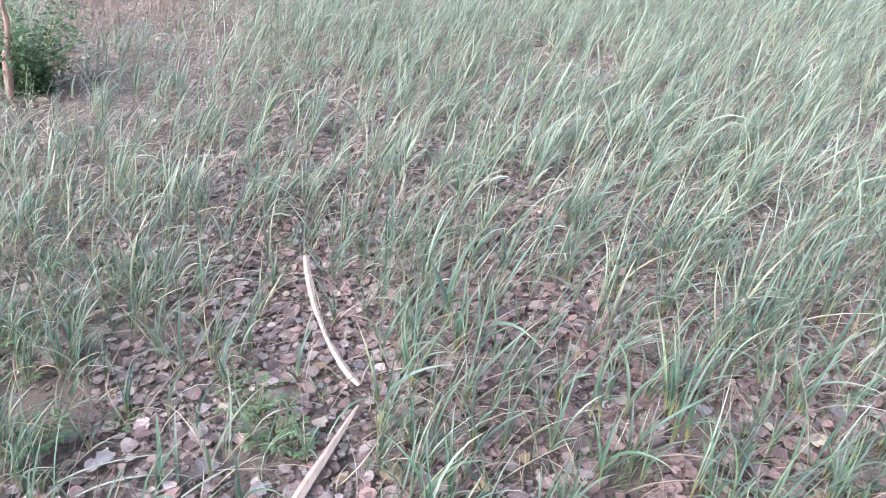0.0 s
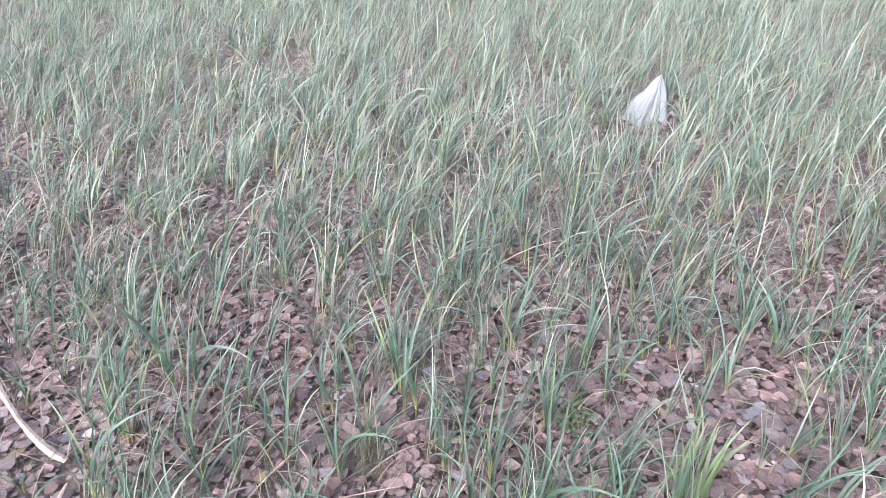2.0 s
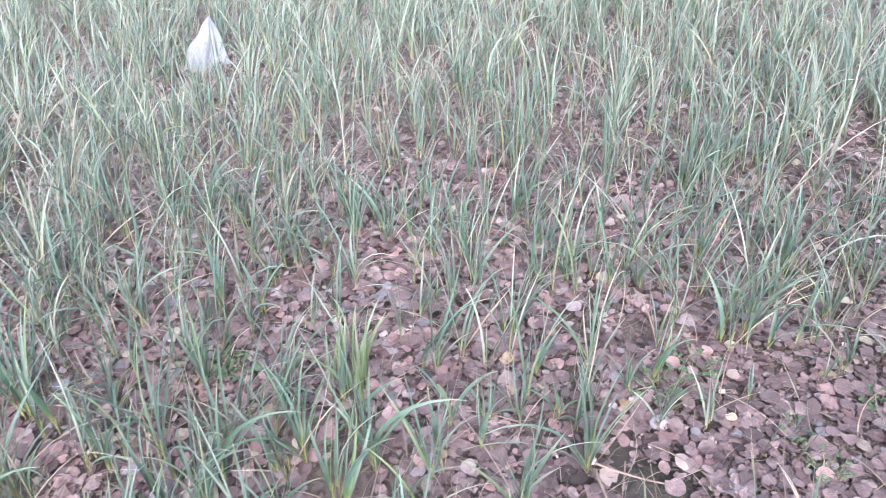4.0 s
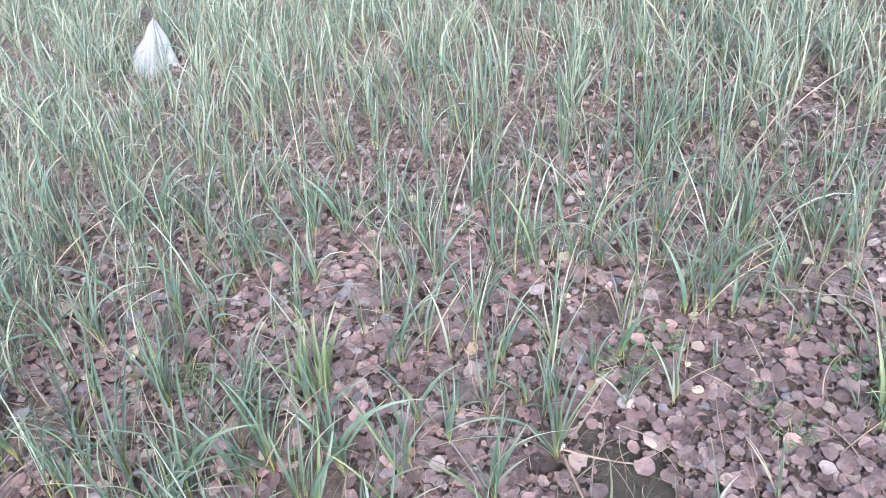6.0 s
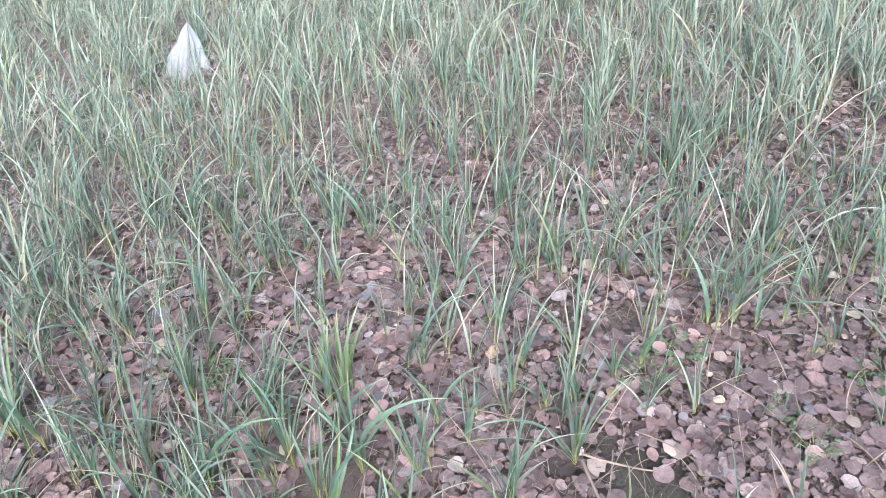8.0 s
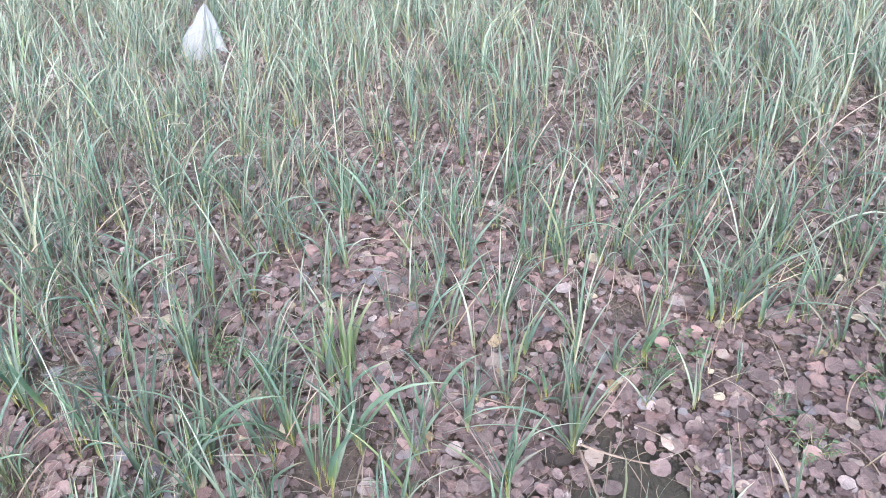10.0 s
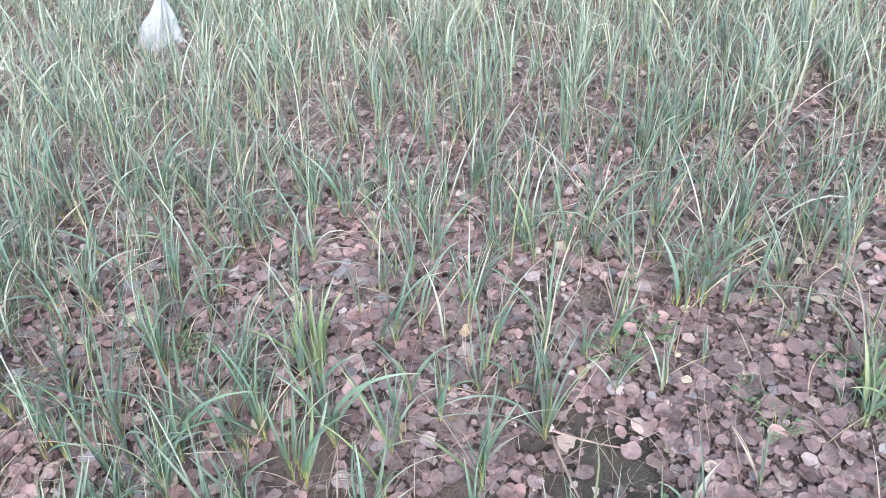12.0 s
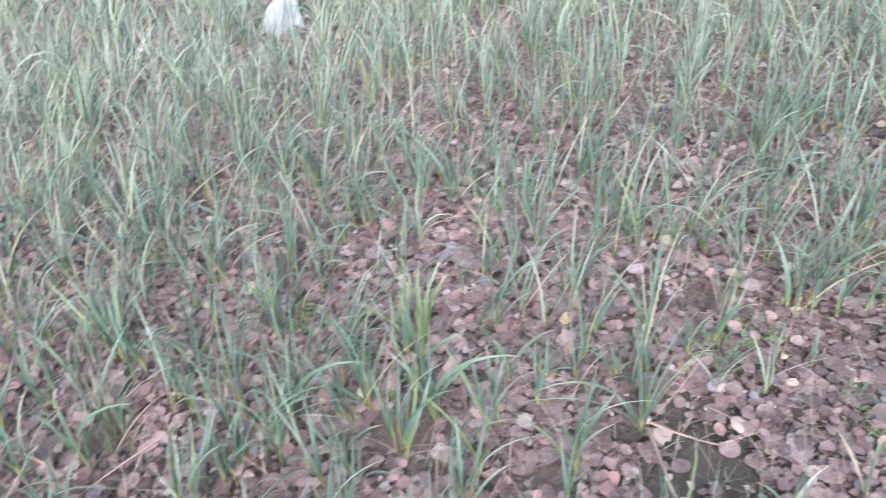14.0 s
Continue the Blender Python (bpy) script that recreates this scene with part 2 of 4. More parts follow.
def mesh_from(name, verts, faces, materials, uvs=None, index=None, soft=True):
    """A mesh from arrays: verts (n, 3), faces (m, 4) or (m, 3), one uv per vert."""
    me = bpy.data.meshes.new(name)
    verts, faces = np.asarray(verts, np.float32), np.asarray(faces, np.int32)
    k = faces.shape[1]
    me.vertices.add(len(verts))
    me.vertices.foreach_set("co", verts.ravel())
    me.loops.add(faces.size)
    me.loops.foreach_set("vertex_index", faces.ravel())
    me.polygons.add(len(faces))
    me.polygons.foreach_set("loop_start", np.arange(0, faces.size, k, dtype=np.int32))
    me.polygons.foreach_set("loop_total", np.full(len(faces), k, np.int32))
    for m in materials:
        me.materials.append(m)
    if index is not None:
        me.polygons.foreach_set("material_index", np.asarray(index, np.int32))
    if soft:
        me.polygons.foreach_set("use_smooth", np.ones(len(faces), bool))
    if uvs is not None:
        layer = me.uv_layers.new(name="UVMap")
        layer.data.foreach_set("uv", np.asarray(uvs, np.float32)[faces.ravel()].ravel())
    me.update()
    me.validate()
    return me


def ground():
    """One sheet to the horizon, fine where the field is seen."""
    def axis(lo, hi, step):
        out = list(np.arange(lo, hi + 1e-6, step))
        d = step
        while out[-1] < 2500:
            d *= 1.7
            out.append(out[-1] + d)
            out.insert(0, out[0] - d)
        return np.array(out)
    xs, ys = axis(-5, 6.4, 0.035), axis(-0.9, 8.6, 0.035)
    gx, gy = np.meshgrid(xs, ys)
    fade = 1 - smooth(10, 40, np.hypot(gx, gy))
    z = lie(gx, gy) * fade
    nx = len(xs)
    i = (np.arange(len(ys) - 1)[:, None] * nx + np.arange(nx - 1)[None]).ravel()
    verts = np.stack([gx.ravel(), gy.ravel(), z.ravel()], 1)
    ob = new("ground", mesh_from("ground", verts, np.stack([i, i + 1, i + nx + 1, i + nx], 1), [soil]))
    tagged(ob, "bare grey-brown crumbly field soil with damp patches", "soil", kind="structure")


ground()


def part(name, me, parent, label=""):
    ob = new(name, me)
    ob.parent = parent
    if label:
        ob["label"] = label
    return ob


# ---- blades ----
def blades(root, azimuth, start, end, length, width, steps=7, fold=0.2, sway=None, twist=None):
    """Arching grass blades, all at once: verts, quads and uvs; without a fold they are one quad wide. start and end: the degrees from upright at the foot and at the tip."""
    n = len(length)
    s = np.linspace(0, 1, steps + 1)
    th = np.radians(start)[:, None] + np.radians(end - start)[:, None] * s[None] ** 1.4
    az = np.radians(azimuth)[:, None] + (np.zeros((n, 1)) if sway is None else np.radians(sway)[:, None]) * s[None]
    way = np.stack([np.sin(th) * np.cos(az), np.sin(th) * np.sin(az), np.cos(th)], -1)
    seg = (length / steps)[:, None, None]
    mid = root[:, None] + np.concatenate([np.zeros((n, 1, 3)), np.cumsum(0.5 * (way[:, 1:] + way[:, :-1]) * seg, 1)], 1)
    side = np.stack([-np.sin(az), np.cos(az), np.zeros_like(az)], -1)
    up = np.cross(side, way)
    tw = (np.zeros((n, 1)) if twist is None else np.radians(twist)[:, None]) * (0.25 + s[None])
    side, up = side * np.cos(tw)[..., None] + up * np.sin(tw)[..., None], up * np.cos(tw)[..., None] - side * np.sin(tw)[..., None]
    prof = np.clip(0.45 + 2.4 * s, 0, 1) * np.clip(1.02 - s**2.6, 0.02, 1)
    half = 0.5 * width[:, None, None] * prof[None, :, None]
    rows = [mid - side * half - up * half * fold, mid + up * half * fold, mid + side * half - up * half * fold]
    rows = rows if fold else rows[::2]
    v, k = np.stack(rows, 2), len(rows)
    base = (np.arange(n) * (steps + 1) * k)[:, None, None] + (np.arange(steps) * k)[None, :, None] + np.arange(k - 1)[None, None]
    f = np.stack([base, base + 1, base + k + 1, base + k], -1).reshape(-1, 4)
    uv = np.stack(np.broadcast_arrays(s[None, :, None], np.linspace(0, 1, k)[None, None]), -1)
    uv = np.broadcast_to(uv, (n, steps + 1, k, 2)).reshape(-1, 2)
    return v.reshape(-1, 3), f, uv


LEAN = 18.0  # the way that the crop is blown over, degrees from +x


def blade_set(r, n, size=1.0):
    """Random shapes for n wheat blades."""
    azimuth = np.where(r.random(n) < 0.62, r.normal(LEAN, 42, n), r.uniform(0, 360, n))
    start = np.abs(r.normal(11, 8, n))
    end = start + np.abs(r.normal(29, 22, n)) + np.where(r.random(n) < 0.32, r.uniform(25, 95, n), 0)
    length = size * np.clip(r.normal(0.238, 0.07, n), 0.08, 0.4)
    width = np.clip(r.normal(0.0048, 0.0022, n), 0.0018, 0.0122) * (0.8 + 0.2 * size)
    return azimuth, start, end, length, width, r.normal(0, 32, n), r.normal(0, 55, n)


def tiller_roots(r, n, tillers, spread):
    """Feet of n blades, shared among the plant's tillers and staggered up the sheath."""
    at = r.normal(0, spread, (tillers, 2))
    pick = r.integers(0, tillers, n)
    return np.column_stack([at[pick] + r.normal(0, 0.0015, (n, 2)), r.uniform(0.0, 0.055, n)]), at


def tube(points, radii, sides=6):
    """A closed tube along points."""
    pts = np.asarray(points, float)
    verts, faces = [], []
    for i, p in enumerate(pts):
        d = pts[min(i + 1, len(pts) - 1)] - pts[max(i - 1, 0)]
        q = Vector(d).to_track_quat("Z", "Y")
        for k in range(sides):
            a = 2 * math.pi * k / sides
            verts.append(tuple(Vector(p) + q @ Vector((radii[i] * math.cos(a), radii[i] * math.sin(a), 0))))
    for i in range(len(pts) - 1):
        for k in range(sides):
            a, b = i * sides + k, i * sides + (k + 1) % sides
            faces.append((a, b, b + sides, a + sides))
    last = (len(pts) - 1) * sides
    faces = [list(f) for f in faces]
    tris = [(0, k + 1, k) for k in range(1, sides - 1)] + [(last, last + k, last + k + 1) for k in range(1, sides - 1)]
    return verts, faces, tris


def tube_mesh(name, tubes, material):
    """One mesh of closed tubes, each (points, radii)."""
    me = bpy.data.meshes.new(name)
    vs, fs = [], []
    for points, radii in tubes:
        v, f, t = tube(points, radii)
        k = len(vs)
        vs += v
        fs += [[i + k for i in q] for q in f + [list(x) for x in t]]
    me.from_pydata(vs, [], fs)
    me.materials.append(material)
    me.polygons.foreach_set("use_smooth", np.ones(len(me.polygons), bool))
    me.update()
    return me


def wheat_plant(r, tillers, count, size):
    """A young wheat plant: sheaths and single blades under one empty."""
    plant = new("wheat_plant")
    tagged(plant, "young blue-green wheat plant with arching narrow blades, rooted in soil", "wheat", "wheat plants in the field")
    root, at = tiller_roots(r, count, tillers, 0.004 + 0.0022 * tillers)
    az, st, en, le, wi, sw, tw = blade_set(r, count, size)
    dry = r.random(count) < 0.12
    wi *= 1.25
    wi[dry] *= 0.42
    # one low, limp, yellowed blade on some plants
    en[dry] += 45
    st[dry] += 30
    root[dry, 2] *= 0.3
    for x, y in at:
        part("stem", tube_mesh("stem", [([(x, y, -0.012), (x + 0.002, y, 0.03), (x + 0.006, y + 0.001, 0.065)], [0.0019, 0.0017, 0.0011])], stem_mat), plant, "pale yellow-green sheathed stem")
    for i in range(count):
        v, f, uv = blades(root[i:i + 1], az[i:i + 1], st[i:i + 1], en[i:i + 1], le[i:i + 1], wi[i:i + 1], 9, 0.22, sw[i:i + 1], tw[i:i + 1])
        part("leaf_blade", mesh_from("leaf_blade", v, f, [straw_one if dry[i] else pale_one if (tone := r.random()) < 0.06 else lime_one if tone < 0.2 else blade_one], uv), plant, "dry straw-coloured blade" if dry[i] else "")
    return plant


stem_mat = plain_material("wheat_stem", (0.2, 0.215, 0.075), (0.36, 0.3, 0.12), 25, 0.5, thin=0.15)


def away(x, y, cx, cy, radius):
    """1 outside a round spot, 0 in its middle."""
    return smooth(0.35, 1.0, np.hypot(x - cx, y - cy) / radius)


X0, X1, Y0, Y1 = -6.5, 8.5, -4.0, 9.5  # the sown ground
AREA = (X1 - X0) * (Y1 - Y0)


def edge(x, y):
    """1 in the field, fading out raggedly at its margins."""
    inside = np.minimum(np.minimum(x - X0, X1 - x), np.minimum(y - Y0, Y1 - y)) + 0.5 * value_noise(x, y, 0.8, 51)
    return smooth(0.1, 1.3, inside)


def seen(x, y):
    """1 over the ground that the walk looks at, less behind it."""
    return np.where((x > -0.95 * y - 0.7) & (y > -0.9) & (np.hypot(x, y) < 9.2), 1.0, 0.3)


def crop(x, y):
    """Wheat plants to the square metre, besides those set singly."""
    off = np.hypot(x, y)
    d = 142 + 4 * smooth(1.5, 2.3, off)
    d = d * (1 - 0.3 * smooth(-0.2, -0.6, x) * smooth(2.1, 1.6, y))
    # few in the thick litter
    d = d * (1 - 0.66 * smooth(0.62, 1.05, x) * smooth(2.15, 1.5, 0.75 * x + 0.66 * y))
    d = d * np.clip(1.0 + 0.52 * value_noise(x, y, 0.2, 11) + 0.3 * value_noise(x, y, 0.9, 12), 0.2, 2.0)
    d = d * (1 - 0.28 * smooth(1.5, 1.9, x) * smooth(1.7, 1.3, y))
    d = d * (1 + 1.5 * np.exp(-(((x - 1.88) / 0.28) ** 2 + ((y - 0.2) / 0.32) ** 2)))
    # thin ground: the litter's far side, the field's corner by the bush
    d = d * (1 - 0.12 * smooth(2.2, 2.9, x) * smooth(0.7, 0.1, y)) * (1 - 0.5 * smooth(-0.7, -2.0, x) * smooth(2.2, 3.2, y))
    d = d * away(x, y, -2.5, 3.7, 0.4) * (0.12 + 0.88 * away(x, y, -2.65, 5.25, 1.0)) * (0.7 + 0.3 * away(x, y, -0.9, 3.6, 1.1)) * (0.7 + 0.3 * away(x, y, 2.0, 2.8, 0.3)) * (0.05 + 0.95 * away(x, y, 2.18, 3.08, 0.24)) * (0.12 + 0.88 * away(x, y, 2.06, 2.88, 0.22))
    # thicker stands
    for cx, cy, rad, more in ((0.2, 2.7, 0.4, 0.4), (0.75, 2.1, 0.3, 0.3), (3.2, 0.3, 0.3, 0.9), (3.8, 0.4, 0.3, 0.7)):
        d = d * (1 + more * np.exp(-((x - cx) ** 2 + (y - cy) ** 2) / rad**2))
    # thin along the fallen reed
    for (ax, ay), (bx, by) in (((-0.66, 2.16), (-0.38, 1.57)), ((-0.37, 1.49), (-0.48, 1.1))):
        t = np.clip(((x - ax) * (bx - ax) + (y - ay) * (by - ay)) / ((bx - ax) ** 2 + (by - ay) ** 2), 0, 1)
        d = d * (0.1 + 0.9 * smooth(0.05, 0.13, np.hypot(x - ax - t * (bx - ax), y + 0.05 - ay - t * (by - ay))))
    return d * (0.3 + 0.7 * smooth(0.2, 0.6, np.hypot(x - 1.27, y - 0.05)))


def vigour(x, y):
    """How tall the crop stands: shorter where it is thin."""
    return (1 - 0.17 * smooth(1.0, -0.3, x) * smooth(6.0, 4.0, y)) * (0.62 + 0.38 * smooth(0.2, 0.5, np.hypot(x - 1.3, y + 0.03)))


# wheat plants that stand out: x, y, kind (1 small, 2 middling, 3 large), height in cm, turn
PLANTS_BY_HOLLOW = [
    (0.82, 0.77, 2, 28, 6), (0.89, 0.65, 2, 26, 14), (1.11, 0.58, 2, 21, 5), (1.17, 0.53, 2, 18, -23), (1.34, 0.76, 3, 21, 16), (1.37, 0.85, 1, 14, 8), (1.27, 0.89, 2, 22, -9),
    (1.25, 1.01, 2, 22, 10), (1.22, 0.48, 2, 18, 6), (1.08, 0.4, 3, 22, -25), (1.32, 0.42, 2, 19, 0), (1.17, 1.0, 1, 21, 9), (1.32, 0.99, 2, 21, -13), (1.61, 0.74, 2, 17, -2),
    (1.69, 0.7, 2, 14, -8), (1.48, 0.79, 1, 17, 10), (1.61, 0.29, 3, 24, -35), (1.66, 0.27, 3, 23, -40), (1.68, 0.31, 2, 23, -30), (1.74, 0.28, 2, 22, -35),
]
PLANTS_IN_LITTER = [
    (1.27, 0.32, 3, 15, -45), (1.33, 0.32, 2, 14, -45), (1.34, 0.11, 1, 10, -30), (1.46, 0.19, 1, 14, 0), (1.61, 0.07, 2, 13, -5), (1.85, 0.11, 3, 15, -14), (1.74, 0.12, 2, 14, -4),
    (1.9, -0.04, 2, 14, 0), (1.72, 0.03, 1, 14, -4), (1.78, -0.04, 2, 15, 23), (1.47, -0.1, 1, 11, 18), (1.4, 0.4, 1, 22, -48), (1.41, 0.07, 1, 8, -34), (1.6, -0.13, 3, 18, -3),
    (1.46, -0.16, 2, 14, -7), (0.46, 1.45, 2, 31, 3), (0.57, 1.19, 3, 30, 3), (0.67, 1.06, 2, 30, 38),
]
PLANTS_BESIDE_LITTER = [
    (0.8, 1.6, 3, 26, -20), (0.8, 1.39, 3, 18, -6), (0.74, 1.71, 2, 26, 36), (0.58, 1.38, 2, 22, 11), (0.75, 0.92, 3, 22, 11), (0.7, 0.93, 3, 24, -9), (0.79, 1.11, 1, 17, -29),
    (1.05, 1.22, 2, 21, 3), (0.69, 1.77, 1, 17, 1), (0.98, 1.5, 2, 28, -22), (1.02, 1.37, 2, 26, -12), (0.61, 1.09, 1, 21, -1), (0.7, 1.89, 2, 22, -17), (1.7, 0.56, 2, 20, 1),
    (1.81, 0.52, 1, 16, 0), (1.91, 0.49, 3, 21, -20), (1.94, 0.43, 1, 16, -9), (1.78, 0.33, 3, 16, -35),
]
PLANTS_BEHIND_LITTER = [
    (1.84, 0.25, 3, 17, -35), (2.21, 0.32, 1, 13, 10), (2.1, 0.12, 3, 19, -25), (2.1, 0.06, 2, 17, 16), (2.62, 0.32, 1, 14, 5), (2.63, 0.2, 1, 14, -14), (2.54, 0.56, 3, 21, 13),
    (2.57, 0.52, 3, 21, -9), (2.53, 0.61, 3, 19, 15), (2.64, 0.49, 2, 19, -19), (1.46, 1.42, 3, 19, 16), (1.53, 1.34, 3, 24, 0), (1.26, 1.31, 2, 23, -22), (1.35, 1.45, 2, 22, -5),
    (1.49, 1.15, 2, 21, 0), (1.62, 1.09, 2, 20, 4), (1.24, 1.87, 3, 27, -17), (1.2, 2.09, 2, 20, -19),
]
PLANTS_FURTHER = [
    (1.26, 1.68, 2, 22, 3), (1.23, 1.49, 2, 23, -8), (1.0, 2.08, 2, 23, 4), (0.96, 2.24, 2, 23, 13), (1.03, 1.78, 2, 20, -29), (1.71, 0.9, 2, 20, 4), (1.66, 1.0, 2, 18, 22),
    (2.06, 1.0, 2, 18, -5), (2.12, 0.87, 2, 20, -14), (1.77, 1.38, 3, 20, 13), (1.94, 0.7, 1, 17, 4),
]
PLANTS_BY_REED = [
    (-0.33, 1.54, 2, 21, 16), (-0.25, 1.61, 3, 23, -6), (-0.13, 1.73, 2, 31, -26), (-0.09, 1.55, 3, 26, -1), (-0.15, 1.88, 2, 33, -8), (-0.42, 1.93, 2, 15, 13), (-0.48, 1.53, 2, 13, 3),
    (-0.5, 2.3, 2, 17, -29), (-0.62, 2.35, 2, 19, -21), (-0.31, 2.11, 1, 18, 15), (0.0, 1.4, 2, 22, 12), (0.14, 1.58, 2, 28, -11), (-0.02, 1.72, 2, 23, 0), (0.06, 1.91, 1, 16, 8),
    (0.08, 1.34, 1, 13, 8), (0.24, 1.3, 2, 23, 15), (0.26, 1.53, 2, 24, 4), (0.41, 1.6, 2, 24, -1),
]
PLANTS_BETWEEN = [
    (0.4, 1.72, 1, 17, -4), (0.52, 1.44, 2, 20, -40), (0.61, 1.43, 2, 20, -2), (0.87, 1.6, 1, 14, -25), (0.6, 1.7, 2, 24, -11), (0.46, 1.65, 2, 23, 15), (0.51, 1.66, 2, 22, -2),
    (0.8, 1.33, 2, 17, 12), (0.76, 1.16, 1, 15, 6), (0.95, 1.32, 2, 19, -27), (1.15, 1.44, 2, 20, 31), (1.56, 1.28, 3, 17, -2), (1.49, 1.31, 3, 17, -12), (1.7, 1.34, 2, 17, 2),
    (1.3, 1.5, 2, 21, -3), (0.27, 1.83, 2, 21, 15), (-0.26, 2.5, 2, 20, 0),
]
PLANTS_IN_BARE_SOIL = [
    (-1.22, 1.59, 3, 19, -20), (-1.16, 1.62, 2, 17, -20), (-1.54, 1.98, 2, 13, -20), (-1.46, 1.74, 1, 10, 0), (-1.05, 1.86, 2, 21, -12), (-0.83, 1.72, 3, 15, 8), (-0.97, 1.43, 3, 19, -18),
    (-1.08, 1.55, 2, 16, 11), (-0.74, 1.54, 2, 18, 27), (-0.79, 1.22, 2, 11, -27), (-1.01, 1.31, 2, 17, 11), (-1.05, 1.18, 2, 18, 45), (-0.62, 1.35, 2, 19, -18), (-0.9, 2.14, 2, 15, -22),
    (-0.31, 1.45, 3, 27, 10), (-0.08, 1.4, 2, 27, -9), (-0.11, 1.8, 2, 19, -6), (-0.07, 1.75, 2, 30, 9),
]
PLANTS_OPEN = [
    (-0.24, 1.73, 2, 24, 5), (-0.58, 2.22, 2, 15, -3), (-0.24, 1.96, 2, 22, -15), (0.09, 1.44, 2, 17, -5), (-0.67, 2.33, 3, 20, -17), (0.45, 1.56, 3, 26, 0), (0.35, 1.8, 2, 19, -19),
    (0.29, 1.6, 2, 18, 26), (0.83, 1.7, 3, 20, 0), (0.89, 1.44, 3, 16, 9), (0.63, 1.51, 2, 16, -7), (-1.5, 2.39, 2, 22, -4), (-1.75, 2.36, 2, 20, 7), (-1.19, 2.43, 2, 18, 5),
    (-0.83, 2.47, 2, 23, -20), (-1.65, 3.27, 3, 17, 15), (-1.41, 3.38, 3, 20, -10), (-1.93, 2.9, 2, 20, -19), (-1.02, 2.74, 2, 22, -16),
]
PLANTS = PLANTS_BY_HOLLOW + PLANTS_IN_LITTER + PLANTS_BESIDE_LITTER + PLANTS_BEHIND_LITTER + PLANTS_FURTHER + PLANTS_BY_REED + PLANTS_BETWEEN + PLANTS_IN_BARE_SOIL + PLANTS_OPEN


def wheat():
    spec = {1: (1, (4, 7), 0.95), 2: (2, (7, 11), 1.0), 3: (4, (13, 18), 1.06)}
    kinds = {}
    for k, (til, (lo, hi), size) in spec.items():
        kinds[k] = [wheat_plant(rng, til, int(rng.integers(lo, hi)), size) for _ in range(9)]
    spots = [(x, y, k, h / 26.5, turn) for x, y, k, h, turn in PLANTS]
    # the rest of the crop, scattered
    n = 80000
    px, py = rng.uniform(X0, X1, n), rng.uniform(Y0, Y1, n)
    keep = rng.random(n) < crop(px, py) * edge(px, py) * seen(px, py) / (n / AREA)
    for lx, ly, *_ in spots:
        keep &= np.hypot(px - lx, py - ly) > 0.045
    keep &= (np.hypot(px - 0.1, py) > 0.42) & (np.hypot(px - 1.05, py - 0.26) > 0.17)
    px, py = px[keep], py[keep]
    kind = rng.choice([1, 2, 3], len(px), p=[0.6, 0.36, 0.04])
    kind = np.where(rng.random(len(px)) < 0.6 * smooth(2.1, 1.5, np.hypot(px, py)), 1, kind)
    order = np.argsort(np.hypot(px - 0.55, py - 0.75) + 9 * (seen(px, py) < 1))
    near, far = order[:135], order[135:]
    spots += [(px[i], py[i], kind[i], rng.uniform(0.7, 1.1), rng.normal(0, 30)) for i in near]
    used = {}
    for x, y, k, s, turn in spots:
        j = used[k] = used.get(k, -1) + 1
        m = pose(x, y, float(lie(x, y)), rng.normal(0, 3), rng.normal(0, 3), turn) @ Matrix.Scale(min(max(s, 0.45), 1.3), 4)
        proto = kinds[k][j % 9]
        if j < 9:
            proto.matrix_basis = m
        else:
            ob = copy_thing(proto, m)
            ob.matrix_basis = m
    # joined crop further off
    sizes = np.array([0, 6, 9, 16])[kind[far]]
    fx, fy = np.repeat(px[far], sizes), np.repeat(py[far], sizes)
    m = len(fx)
    wide = np.repeat(np.array([0, 0.003, 0.009, 0.018])[kind[far]], sizes)
    rx, ry = fx + rng.normal(0, 1, m) * wide, fy + rng.normal(0, 1, m) * wide
    root = np.column_stack([rx, ry, lie(fx, fy) + rng.uniform(-0.005, 0.05, m)])
    az, st, en, le, wi, sw, tw = blade_set(rng, m, 1.0)
    le = le * vigour(fx, fy)
    wi = wi * (1.02 + 0.1 * smooth(2.0, 3.2, np.hypot(fx, fy)))
    # blown over more in the open field
    open_field = smooth(1.7, 2.8, fy)
    az = np.where(rng.random(m) < 0.5 * open_field, rng.normal(LEAN + 6, 32, m), az)
    st = st + 9 * open_field * rng.random(m)
    en = en + 7 * np.maximum(smooth(1.2, 0.0, fx), 1.3 * open_field)
    dry = rng.random(m) < 0.14 + 0.06 * np.maximum(smooth(1.2, 0.0, fx), open_field)
    wi[dry] *= 0.6
    en[dry] += 40
    st[dry] += 25
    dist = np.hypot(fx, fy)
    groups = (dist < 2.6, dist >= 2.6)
    vs, fs, us, ix, k = [], [], [], [], 0
    for g, steps, fold, wide in zip(groups, (6, 5), (0.22, 0), (2, 1)):
        v, f, uv = blades(root[g], az[g], st[g], en[g], le[g], wi[g], steps, fold, sw[g], tw[g])
        lime = (rng.random(g.sum()) < 0.13) & ~dry[g]
        # beyond 2.6 m more blades are pale, painting in the haze over them
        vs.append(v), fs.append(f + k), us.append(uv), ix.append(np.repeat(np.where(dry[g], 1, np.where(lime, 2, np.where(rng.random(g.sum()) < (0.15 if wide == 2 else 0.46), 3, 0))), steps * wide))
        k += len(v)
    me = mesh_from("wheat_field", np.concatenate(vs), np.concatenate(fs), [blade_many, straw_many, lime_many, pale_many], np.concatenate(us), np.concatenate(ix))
    tagged(new("wheat_field", me), "dense blue-green young wheat crop leaning in the wind", "wheat", kind="stuff")


